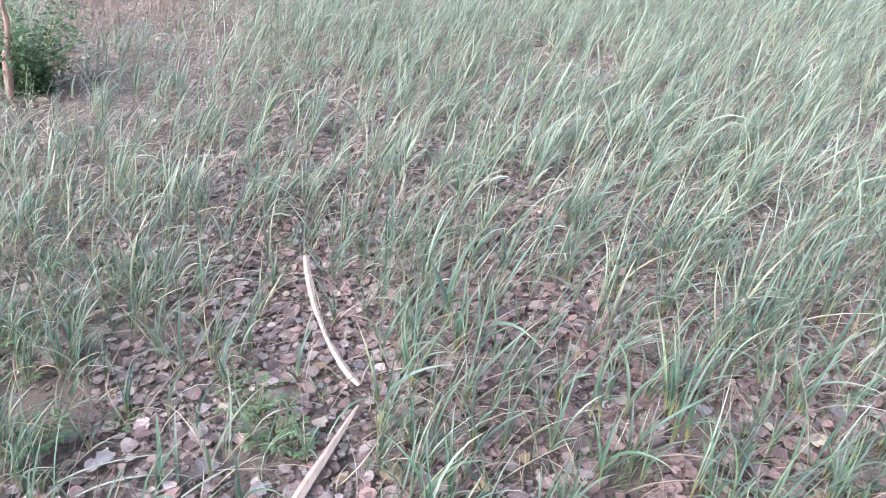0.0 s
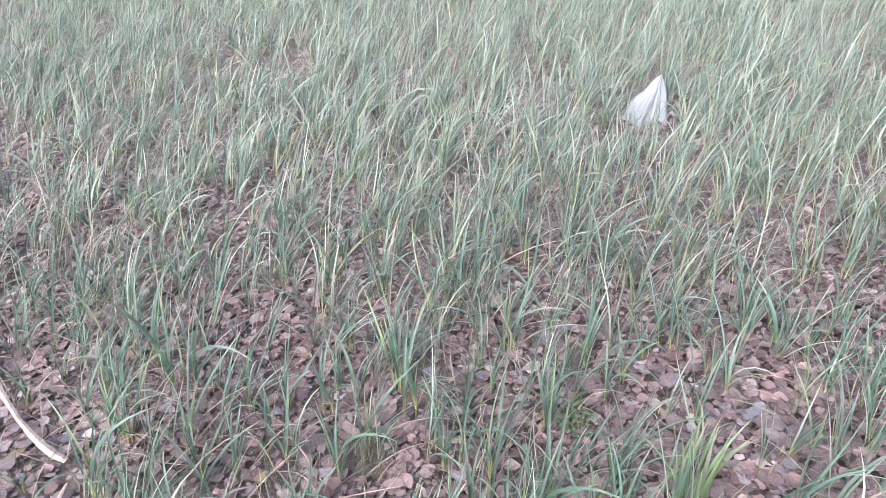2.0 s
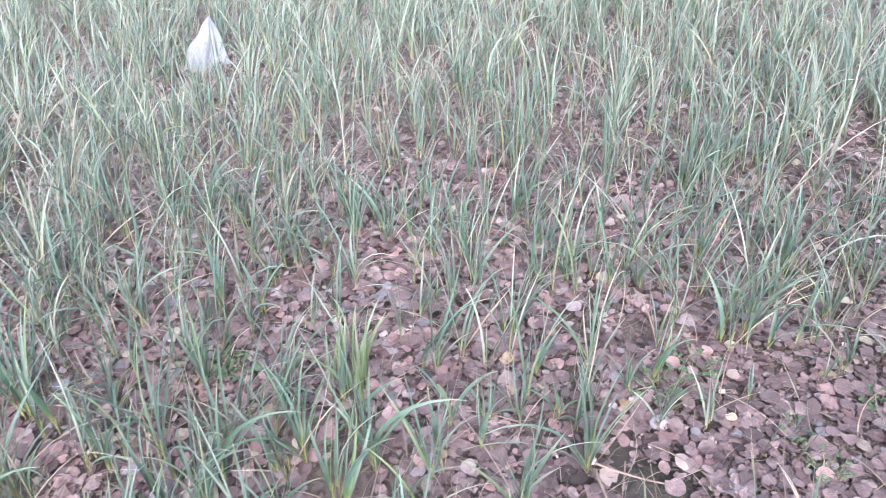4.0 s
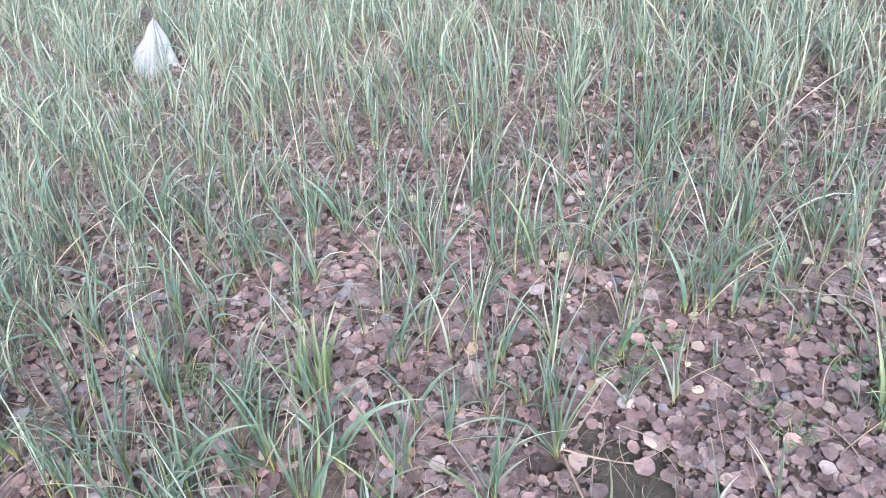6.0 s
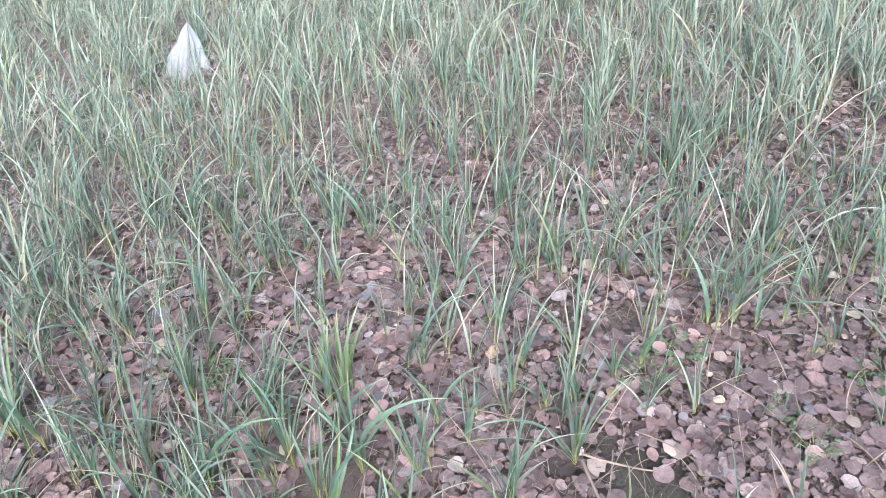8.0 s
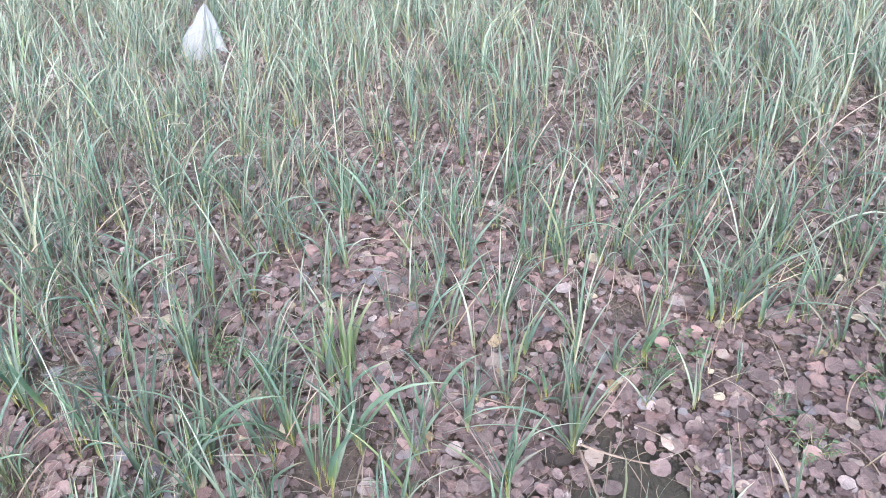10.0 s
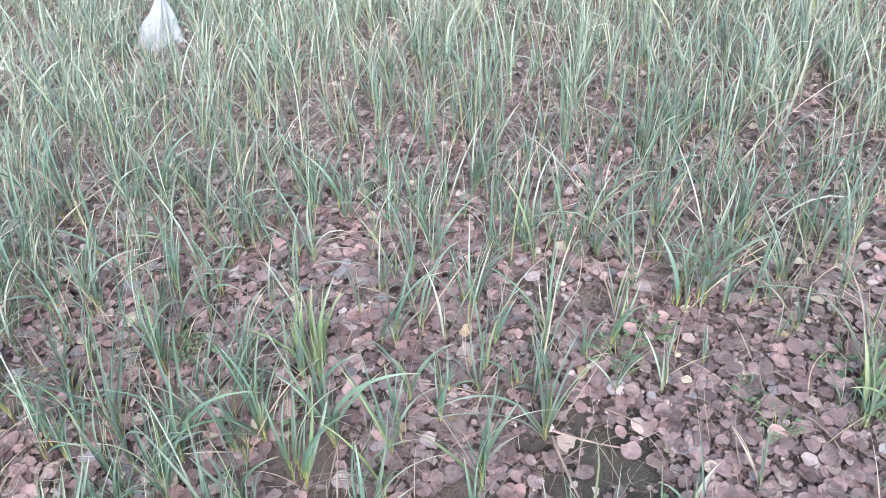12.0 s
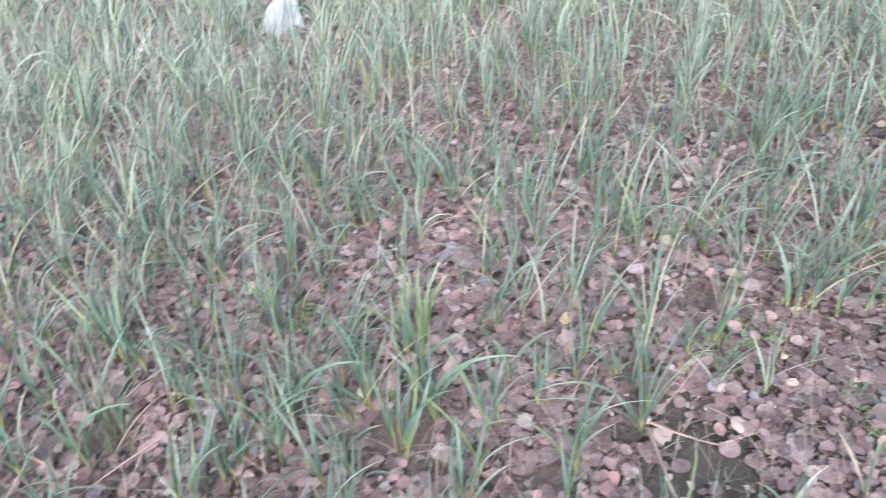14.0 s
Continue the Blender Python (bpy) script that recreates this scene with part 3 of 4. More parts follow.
# ---- fallen leaves ----
def leaf_shape(r, kind, rows=7):
    """A roundish dead leaf with a short tip, 1 long: rows of left rim, midrib and right rim."""
    u = (1 - np.cos(np.pi * np.linspace(0, 1, rows + 1))) / 2
    if kind == "round":
        w = 0.46 * np.sqrt(np.clip(1 - (2 * u - 1) ** 2, 0, 1)) * (1 - 0.12 * u**6)
    elif kind == "torn":
        w = 0.4 * np.sqrt(np.clip(1 - (2 * u - 1) ** 2, 0, 1)) * r.uniform(0.45, 1.15, rows + 1)
    elif kind == "broken":
        w = 0.44 * np.sin(np.pi * u**0.7) ** 0.62 * np.where(u > r.uniform(0.5, 0.75), 0.25, 1.0)
    elif kind == "oval":
        w = 0.34 * np.sin(np.pi * u**0.85) ** 0.7
    else:
        w = (0.48 * np.sin(np.pi * u**0.58) ** 0.78) * (1 - 0.45 * u**4)
    w = np.clip(w, 0.012, 1)
    # uneven, in places torn rims, and a tip drawn out to one side
    wl, wr = w * r.normal(1, 0.085, rows + 1), w * r.normal(1, 0.085, rows + 1)
    if r.random() < 0.18:
        wl[r.integers(1, rows)] *= r.uniform(0.45, 0.8)
    if r.random() < 0.12:
        wr[r.integers(1, rows)] *= r.uniform(0.45, 0.8)
    skew = r.normal(0, 0.06) * u**2
    bend, cup, curl = r.normal(0.05, 0.12), r.normal(0.1, 0.11) + (r.uniform(0.4, 1.0) if r.random() < 0.13 else 0), r.normal(0, 0.12)
    z = bend * (u - 0.5) ** 2 * 2
    wave = r.normal(0, 0.024, (rows + 1, 2))
    v = np.stack([np.column_stack([u - 0.5, skew - wl, z + cup * wl**2 * 2 + wave[:, 0] + curl * u * wl]),
                  np.column_stack([u - 0.5, skew + r.normal(0, 0.01, rows + 1), z - 0.014]),
                  np.column_stack([u - 0.5, skew + wr, z + cup * wr**2 * 2 + wave[:, 1] - curl * u * wr])], 1)
    b = (np.arange(rows) * 3)[:, None] + np.arange(2)[None]
    f = np.stack([b, b + 1, b + 4, b + 3], -1).reshape(-1, 4)[:, ::-1]
    uv = np.stack(np.broadcast_arrays(u[:, None], np.array([0.0, 0.5, 1.0])[None]), -1).reshape(-1, 2)
    return v.reshape(-1, 3), f, uv


def litter(x, y):
    """Dead leaves to the square metre."""
    d = 1250 + 700 * np.exp(-(((x - 0.1) / 0.8) ** 2 + ((y - 1.75) / 0.6) ** 2)) + 3500 * np.exp(-(((x - 1.3) / 0.75) ** 2 + ((y - 0.05) / 0.6) ** 2)) + 2600 * np.exp(-(((x - 1.75) / 0.8) ** 2 + ((y - 0.85) / 0.7) ** 2))
    d = d * np.clip(1 + 0.6 * value_noise(x, y, 0.22, 21) + 0.35 * value_noise(x, y, 0.7, 22), 0.15, 2)
    d = d * (1 - 0.42 * smooth(-0.9, -1.6, x)) * (1 - 0.3 * smooth(0.1, -0.7, x) * (1 - smooth(2.0, 3.0, y))) * (1 - 0.1 * smooth(0.95, 0.6, x) * smooth(0.5, 0.8, y) * smooth(2.2, 1.7, y) * smooth(-0.1, 0.3, x))
    d = d + 1500 * np.exp(-(((x + 0.5) / 0.9) ** 2 + ((y - 2.9) / 1.0) ** 2)) + 1500 * np.exp(-(((x + 2.35) / 0.6) ** 2 + ((y - 5.5) / 0.8) ** 2))
    d = d + 900 * np.exp(-(((x - 0.6) / 0.6) ** 2 + ((y - 1.6) / 0.6) ** 2)) + 500 * np.exp(-((x / 0.7) ** 2 + ((y - 2.4) / 0.7) ** 2))
    for cx, cy, rad in BARE:
        d = d * (0.06 + 0.94 * away(x, y, cx, cy, rad))
    return d


BARE = [(1.07, 0.24, 0.18), (0.92, 0.27, 0.1), (0.89, 0.88, 0.08), (1.22, 0.5, 0.07), (0.98, 0.31, 0.06), (0.87, 0.48, 0.08), (0.72, 0.72, 0.08), (0.66, 1.08, 0.09), (1.32, 0.56, 0.06), (0.52, 1.5, 0.12), (0.95, 1.5, 0.1),
        (1.54, 0.5, 0.11), (1.11, 0.26, 0.11), (1.12, 0.56, 0.09), (0.76, 0.83, 0.12), (0.7, 1.2, 0.12), (1.17, 0.37, 0.06), (0.86, 1.3, 0.07),
        (-1.2, 1.42, 0.22), (-0.6, 1.32, 0.14), (-1.05, 1.8, 0.16), (0.15, 1.75, 0.1), (0.3, 1.35, 0.1), (0.55, 1.6, 0.09)]
# leaves that stand out: x, y, length in cm, turn, colour
LEAVES_BY_HOLLOW = [
    (1.08, 0.35, 4.4, 332, "peach"), (1.13, 0.23, 4.6, 141, "mauve"), (1.18, 0.3, 3.5, 338, "mauve"), (1.18, 0.37, 3.4, 83, "pink"), (1.35, 0.54, 3.6, 33, "yellow"), (1.21, 0.6, 3.2, 302, "yellow"),
    (1.4, 0.63, 3.1, 210, "pink"), (1.38, 0.2, 2.7, 140, "yellow"), (1.6, 0.28, 3.0, 351, "yellow"), (1.51, 0.28, 4.2, 350, "peach"), (1.47, 0.36, 2.7, 4, "peach"), (1.8, 0.01, 3.5, 225, "yellow"),
    (1.73, -0.06, 3.6, 290, "pink"), (1.67, 0.66, 4.7, 249, "yellow"), (1.46, 1.18, 4.1, 216, "yellow"), (0.92, 0.68, 3.9, 187, "orange"), (1.13, 0.95, 3.5, 192, "pink"), (1.12, 0.66, 4.8, 111, "mauve"),
    (1.2, 0.68, 6.0, 51, "peach"), (1.51, 0.67, 4.5, 142, "grey"),
]
LEAVES_IN_LITTER = [
    (1.53, 0.59, 2.1, 250, "yellow"), (0.64, 1.2, 3.0, 338, "yellow"), (0.56, 1.27, 4.0, 346, "yellow"), (0.69, 1.02, 2.1, 72, "yellow"), (0.82, 1.49, 3.8, 10, "yellow"), (0.85, 1.82, 6.7, 355, "yellow"),
    (0.77, 1.46, 4.7, 241, "grey"), (0.74, 1.06, 4.0, 272, "grey"), (2.92, 0.08, 8.5, 293, "yellow"), (1.62, 0.41, 5.7, 129, "grey"), (1.65, 0.55, 6.7, 311, "peach"), (1.64, 0.46, 4.4, 230, "pink"),
    (1.44, 0.33, 2.4, 231, "pink"), (1.75, 1.51, 3.6, 137, "yellow"), (1.65, 1.05, 3.9, 123, "yellow"), (1.94, 0.09, 3.5, 137, "yellow"), (1.97, -0.01, 3.4, 256, "yellow"), (1.24, 1.77, 2.7, 181, "yellow"),
    (1.51, 0.24, 3.4, 7, "peach"), (1.14, 0.18, 3.8, 6, "mauve"), (2.77, 1.59, 3.1, 69, "yellow"), (2.34, 0.43, 3.2, 177, "yellow"), (2.25, 1.86, 5.5, 50, "dark"), (2.2, 1.84, 4.6, 130, "dark"),
]
LEAVES_BETWEEN = [
    (-0.01, 2.15, 3.8, 215, "yellow"), (0.85, 1.87, 2.6, 349, "yellow"), (0.83, 1.5, 4.4, 280, "yellow"), (0.85, 1.44, 3.4, 102, "peach"), (0.63, 1.21, 2.9, 185, "yellow"), (0.67, 1.13, 3.3, 269, "yellow"),
    (0.55, 1.29, 3.1, 318, "yellow"), (0.6, 1.5, 4.3, 159, "grey"), (0.55, 1.58, 4.7, 257, "slate"), (0.64, 1.39, 4.7, 75, "slate"), (0.5, 1.21, 4.0, 165, "slate"), (1.48, 1.15, 5.3, 325, "peach"),
    (0.81, 2.12, 2.2, 137, "yellow"), (1.17, 1.32, 4.6, 6, "slate"), (1.24, 1.64, 4.5, 284, "pink"), (1.66, 1.27, 4.1, 109, "peach"), (0.6, 2.19, 5.2, 157, "slate"), (0.32, 1.92, 5.3, 359, "mauve"),
    (0.41, 1.82, 4.5, 139, "peach"),
]
LEAVES_BY_REED = [
    (-0.26, 1.3, 6.0, 94, "orange"), (-0.04, 1.28, 4.3, 84, "orange"), (-0.13, 1.25, 4.5, 305, "pink"), (-0.46, 1.44, 4.3, 77, "peach"), (-1.4, 2.15, 4.6, 218, "orange"), (-1.06, 2.09, 4.1, 85, "yellow"),
    (-0.94, 2.18, 4.2, 290, "yellow"), (-0.7, 1.26, 6.3, 258, "slate"), (-1.37, 1.85, 5.8, 226, "slate"), (-0.96, 1.28, 5.4, 153, "slate"), (-0.76, 1.38, 5.6, 130, "slate"), (-0.24, 1.49, 4.7, 341, "mauve"),
    (0.27, 2.22, 3.6, 273, "yellow"), (-0.38, 1.77, 4.0, 141, "red"), (-2.37, 3.56, 6.2, 9, "yellow"), (0.86, 1.84, 2.0, 46, "yellow"), (-1.07, 1.33, 5.0, 160, "slate"), (0.92, 1.62, 5.4, 165, "slate"),
    (-0.0, 1.97, 5.4, 133, "slate"), (-1.52, 1.92, 4.6, 354, "peach"), (-2.43, 4.66, 7.0, 171, "orange"), (-1.4, 4.26, 8.6, 285, "pink"),
]
LEAF_LABELS = {
    "mauve": "dry mauve-brown round leaf fallen on the soil", "grey": "dry grey leaf with pale underside lying on soil", "red": "dry reddish-brown leaf lying among the litter",
    "peach": "pale pinkish dead leaf lying on top of litter", "pink": "dry pink-tinged leaf lying on the litter", "orange": "yellowed orange leaf fallen on the soil", "slate": "bluish grey dry leaf lying on bare soil", "dark": "blackened rotting leaf lying among the litter", "yellow": "pale yellow fallen leaf lying on the ground",
}


def fallen_leaves():
    names = list(LEAF)
    shapes = [leaf_shape(rng, k) for k in ("heart", "round", "torn", "heart", "round", "oval", "round", "heart", "heart", "round", "broken", "round") * 2]
    n = 1000000
    px, py = rng.uniform(X0, X1, n), rng.uniform(Y0, Y1, n)
    off = np.hypot(px, py)
    keep = (rng.random(n) < litter(px, py) * edge(px, py) * np.where(seen(px, py) < 1, 0.16, 1 - 0.5 * smooth(3.0, 6.0, off)) / (n / AREA)) & (off > 0.3)
    px, py = px[keep], py[keep]
    m = len(px)
    colour = rng.choice(9, m, p=[0.62, 0.2, 0.06, 0.035, 0.025, 0.025, 0.004, 0.025, 0.006])
    # greyer leaves outside the thick litter; further off lightened to stand for brighter light
    pale_share = smooth(1.7, 2.3, 0.75 * px + 0.66 * py) * smooth(1.4, 0.9, px) + smooth(2.6, 3.4, off[keep])
    colour = np.where((colour == 0) & (rng.random(m) < 0.8 * pale_share), np.where((pick := rng.random(m)) < 0.52, 1, np.where(pick < 0.58, 7, np.where(pick < 0.85, 3, 5))), colour)
    # and pinker ones between the plants in its middle
    fresh = np.exp(-(((px - 0.75) / 0.7) ** 2 + ((py - 1.3) / 0.6) ** 2)) + np.exp(-(((px - 1.8) / 0.5) ** 2 + ((py - 0.8) / 0.5) ** 2))
    colour = np.where((colour < 2) & (rng.random(m) < 0.3 * fresh), np.where(rng.random(m) < 0.6, 5, 2), colour)
    # the thick litter is one colour for the most part
    deep = np.exp(-(((px - 1.35) / 0.6) ** 2 + ((py - 0.1) / 0.5) ** 2))
    colour = np.where((colour == 1) & (rng.random(m) < 0.75 * deep), 0, colour)
    rosy = np.exp(-(((px + 0.05) / 0.95) ** 2 + ((py - 2.3) / 0.95) ** 2))
    colour = np.where((colour < 2) & (rng.random(m) < 0.75 * rosy), np.where((pick := rng.random(m)) < 0.52, 5, np.where(pick < 0.86, 2, np.where(pick < 0.93, 3, 1))), colour)
    colour = np.where((colour == 1) & (px > -0.3) & (py < 2.1) & (rng.random(m) < 0.6), np.where(rng.random(m) < 0.5, 0, 2), colour)
    colour = np.where((colour == 0) & (px < -0.3) & (py < 2.2) & (rng.random(m) < 0.4), 1, colour)
    length = np.where(rng.random(m) < 0.26, rng.uniform(0.008, 0.024, m), np.clip(rng.normal(0.032, 0.0085, m), 0.015, 0.056))
    length = length * (1 - 0.22 * smooth(1.9, 2.7, off[keep]))
    shape, turn = rng.integers(0, len(shapes), m), rng.uniform(0, 360, m)
    lift = np.where(rng.random(m) < 0.15, 2.3, 1.0) + 0.8 * smooth(1.9, 2.7, off[keep])
    tx, ty = rng.normal(0, 8, m) * lift, rng.normal(0, 8, m) * lift
    flip = rng.random(m) < 0.35
    tx = tx + 180 * flip
    thick = np.clip(litter(px, py) / 2000, 0, 1)
    pz = lie(px, py) + 0.008 + rng.random(m) * (0.004 + 0.014 * thick) + length * 0.06
    # single leaves in the patch that is seen closest
    order = np.argsort(np.hypot(px - 1.12, py - 0.42))
    near, far = order[:250], order[250:]
    data = {}

    def single(x, y, z, size, j, c, rx, ry, rz):
        if (j, c) not in data:
            v, f, uv = shapes[j]
            data[j, c] = mesh_from("fallen_leaf", v, f, [leaf_mats[c][0]], uv)
        ob = new("fallen_leaf", data[j, c])
        ob.matrix_basis = pose(x, y, z, rx, ry, rz) @ Matrix.Scale(size, 4)
        tagged(ob, LEAF_LABELS[c], "leaf", "fallen leaves")

    for i in near:
        single(px[i], py[i], pz[i], length[i], int(shape[i]), names[colour[i]], tx[i], ty[i], turn[i])
    for k, (x, y, size, rz, c) in enumerate(LEAVES_BY_HOLLOW + LEAVES_IN_LITTER + LEAVES_BETWEEN + LEAVES_BY_REED):
        single(x, y, float(lie(x, y)) + 0.026, size / 100, (0, 1, 4, 3, 8, 12)[k % 6], c, rng.normal(0, 5), rng.normal(0, 5), rz)
    # the joined rest
    vs, fs, us, ix, k = [], [], [], [], 0
    plain = [leaf_shape(rng, k, 3) for k in ("heart", "round", "torn", "heart", "round", "oval", "round", "heart", "heart", "round", "broken", "round") * 2]
    close = np.hypot(px[far], py[far]) < 2.3
    for j, level in itertools.product(range(len(shapes)), (0, 1)):
        g = far[(shape[far] == j) & (close == (level == 0))]
        v, f, uv = (shapes, plain)[level][j]
        a, b, c = np.radians(tx[g]), np.radians(ty[g]), np.radians(turn[g])
        x, y, z = (v[None, :, i] * length[g][:, None] for i in range(3))
        y, z = y * np.cos(a)[:, None] - z * np.sin(a)[:, None], y * np.sin(a)[:, None] + z * np.cos(a)[:, None]
        x, z = x * np.cos(b)[:, None] + z * np.sin(b)[:, None], z * np.cos(b)[:, None] - x * np.sin(b)[:, None]
        x, y = x * np.cos(c)[:, None] - y * np.sin(c)[:, None], x * np.sin(c)[:, None] + y * np.cos(c)[:, None]
        w = np.stack([x + px[g][:, None], y + py[g][:, None], z + pz[g][:, None]], -1)
        vs.append(w.reshape(-1, 3))
        fs.append((f[None] + (np.arange(len(g)) * len(v))[:, None, None]).reshape(-1, 4) + k)
        us.append(np.tile(uv, (len(g), 1)))
        ix.append(np.repeat(colour[g], len(f)))
        k += len(g) * len(v)
    me = mesh_from("leaf_litter", np.concatenate(vs), np.concatenate(fs), [leaf_mats[c][1] for c in names], np.concatenate(us), np.concatenate(ix))
    tagged(new("leaf_litter", me), "thick litter of dry mauve-brown round leaves on soil", "leaves", kind="stuff")


def leaf_crumbs():
    """Broken, rotting bits of leaf that lie under the whole ones."""
    m = 160000
    x, y = rng.uniform(-2.6, 4.2, m), rng.uniform(-0.6, 4.6, m)
    keep = rng.random(m) < np.clip(litter(x, y) / 1500, 0, 1) * np.clip(1.8 / np.hypot(x, y), 0.15, 1)
    x, y = x[keep], y[keep]
    m = len(x)
    a = np.linspace(0, 2 * np.pi, 5, endpoint=False)[None] + rng.uniform(0, 6.28, (m, 1)) + rng.normal(0, 0.25, (m, 5))
    rad = rng.uniform(0.004, 0.012, (m, 1)) * rng.uniform(0.55, 1.2, (m, 5))
    lx, ly = rad * np.cos(a), rad * np.sin(a)
    lz = lx * rng.normal(0, 0.3, (m, 1)) + ly * rng.normal(0, 0.3, (m, 1)) + rng.uniform(0.003, 0.012, (m, 1))
    v = np.stack([lx + x[:, None], ly + y[:, None], lz + lie(x, y)[:, None]], -1).reshape(-1, 3)
    uv = np.stack([lx / 0.04 + 0.5, ly / 0.04 + 0.3], -1).reshape(-1, 2)
    f = np.arange(m * 5).reshape(m, 5)
    index = rng.choice(3, m, p=[0.62, 0.29, 0.09])
    index = np.where((index == 0) & (rng.random(m) < 0.8 * smooth(1.4, 2.0, y)), 1, index)
    me = mesh_from("leaf_crumbs", v, f, [leaf_mats[c][1] for c in ("mauve", "grey", "dark")], uv, index, False)
    tagged(new("leaf_crumbs", me), "crumbled rotting bits of brown leaf on soil", "leaves", kind="stuff")


def straw_litter():
    """Thin dry stems, leaf stalks and roots strewn over the soil."""
    m = 26000
    x, y = rng.uniform(-3.2, 4.6, m), rng.uniform(-0.6, 5.2, m)
    dist = np.hypot(x, y)
    keep = rng.random(m) < np.clip(2.2 / dist, 0, 1) * (0.7 + 0.3 * np.maximum(smooth(0.9, 0.3, x), 1.9 * np.exp(-((x - 1.3) ** 2 + (y - 0.3) ** 2) / 0.35)))
    x, y = x[keep], y[keep]
    m = len(x)
    root = np.column_stack([x, y, lie(x, y) + rng.uniform(0.008, 0.028, m)])
    v, f, uv = blades(root, rng.uniform(0, 360, m), rng.uniform(70, 92, m), rng.uniform(84, 108, m), rng.uniform(0.03, 0.14, m), rng.uniform(0.0008, 0.0022, m), 5, 0, rng.normal(0, 70, m))
    tagged(new("straw_litter", mesh_from("straw_litter", v, f, [straw_many, twig_many], uv, np.repeat(rng.random(m) < 0.6, 5))), "thin dry straw and stalks strewn over the litter", "straw", kind="stuff")


def dry_grass():
    """Limp, bleached blades of last season, arched over and lying between the plants."""
    m = 15000
    x, y = rng.uniform(-3.2, 4.8, m), rng.uniform(-0.4, 5.6, m)
    keep = (rng.random(m) < np.clip(crop(x, y) / 220, 0.12, 0.5) + 0.35 * smooth(1.0, -0.2, x) + 0.5 * np.exp(-(((x + 0.9) / 0.8) ** 2 + ((y - 3.6) / 0.8) ** 2))) & (np.hypot(x - 0.1, y) > 0.5)
    x, y = x[keep], y[keep]
    m = len(x)
    root = np.column_stack([x, y, lie(x, y) + rng.uniform(0.005, 0.03, m)])
    start = rng.uniform(22, 78, m)
    v, f, uv = blades(root, np.where(rng.random(m) < 0.6, rng.normal(LEAN, 50, m), rng.uniform(0, 360, m)), start, start + rng.uniform(10, 60, m), rng.uniform(0.08, 0.24, m),
                      rng.uniform(0.0015, 0.0042, m), 7, 0, rng.normal(0, 45, m), rng.normal(0, 60, m))
    v[:, 2] = np.maximum(v[:, 2], lie(v[:, 0], v[:, 1]) + 0.012)
    tagged(new("dry_grass", mesh_from("dry_grass", v, f, [straw_many, twig_many], uv, np.repeat(rng.random(m) < 0.2, 7))), "limp bleached dry grass blades arched over the litter", "dry grass", kind="stuff")


def soil_crumbs():
    """Small crumbs of earth."""
    m = 11000
    x, y = rng.uniform(-2.2, 2.6, m), rng.uniform(-0.4, 3.0, m)
    size = rng.uniform(0.002, 0.008, m) * np.where(rng.random(m) < 0.06, 2.0, 1.0)
    unit = np.array([(1, 0, 0), (-1, 0, 0), (0, 1, 0), (0, -1, 0), (0, 0, 0.8), (0, 0, -0.8)], float)
    v = unit[None] * size[:, None, None] * rng.uniform(0.6, 1.3, (m, 6, 1))
    a = rng.uniform(0, 6.28, m)[:, None]
    v = np.stack([v[..., 0] * np.cos(a) - v[..., 1] * np.sin(a) + x[:, None], v[..., 0] * np.sin(a) + v[..., 1] * np.cos(a) + y[:, None], v[..., 2] + lie(x, y)[:, None] + 0.001], -1)
    tri = np.array([(0, 2, 4), (2, 1, 4), (1, 3, 4), (3, 0, 4), (2, 0, 5), (1, 2, 5), (3, 1, 5), (0, 3, 5)])
    f = (tri[None] + (np.arange(m) * 6)[:, None, None]).reshape(-1, 3)
    tagged(new("soil_crumbs", mesh_from("soil_crumbs", v.reshape(-1, 3), f, [soil])), "small loose crumbs of grey-brown earth", "soil", kind="stuff")


# ---- loose and single things ----
def strip(name, points, widths, material, thick=0.0016, fold=0.25):
    """A dry folded strip along points, with thickness."""
    bm = bmesh.new()
    rings = []
    for i, p in enumerate(points):
        p = Vector(p)
        d = Vector(points[min(i + 1, len(points) - 1)]) - Vector(points[max(i - 1, 0)])
        side = d.cross(Vector((0, 0, 1)))
        side = (side if side.length > 1e-4 else Vector((1, 0, 0))).normalized()
        up = side.cross(d).normalized()
        w = widths[i] / 2
        top = [p - side * w - up * w * fold, p + up * w * fold, p + side * w - up * w * fold]
        rings.append([bm.verts.new(q) for q in top] + [bm.verts.new(q - up * thick) for q in reversed(top)])
    for a, b in zip(rings, rings[1:]):
        for k in range(6):
            bm.faces.new((a[k], a[(k + 1) % 6], b[(k + 1) % 6], b[k]))
    bm.faces.new(rings[0])
    bm.faces.new(list(reversed(rings[-1])))
    bmesh.ops.recalc_face_normals(bm, faces=bm.faces)
    me = bpy.data.meshes.new(name)
    bm.to_mesh(me)
    bm.free()
    me.materials.append(material)
    return me


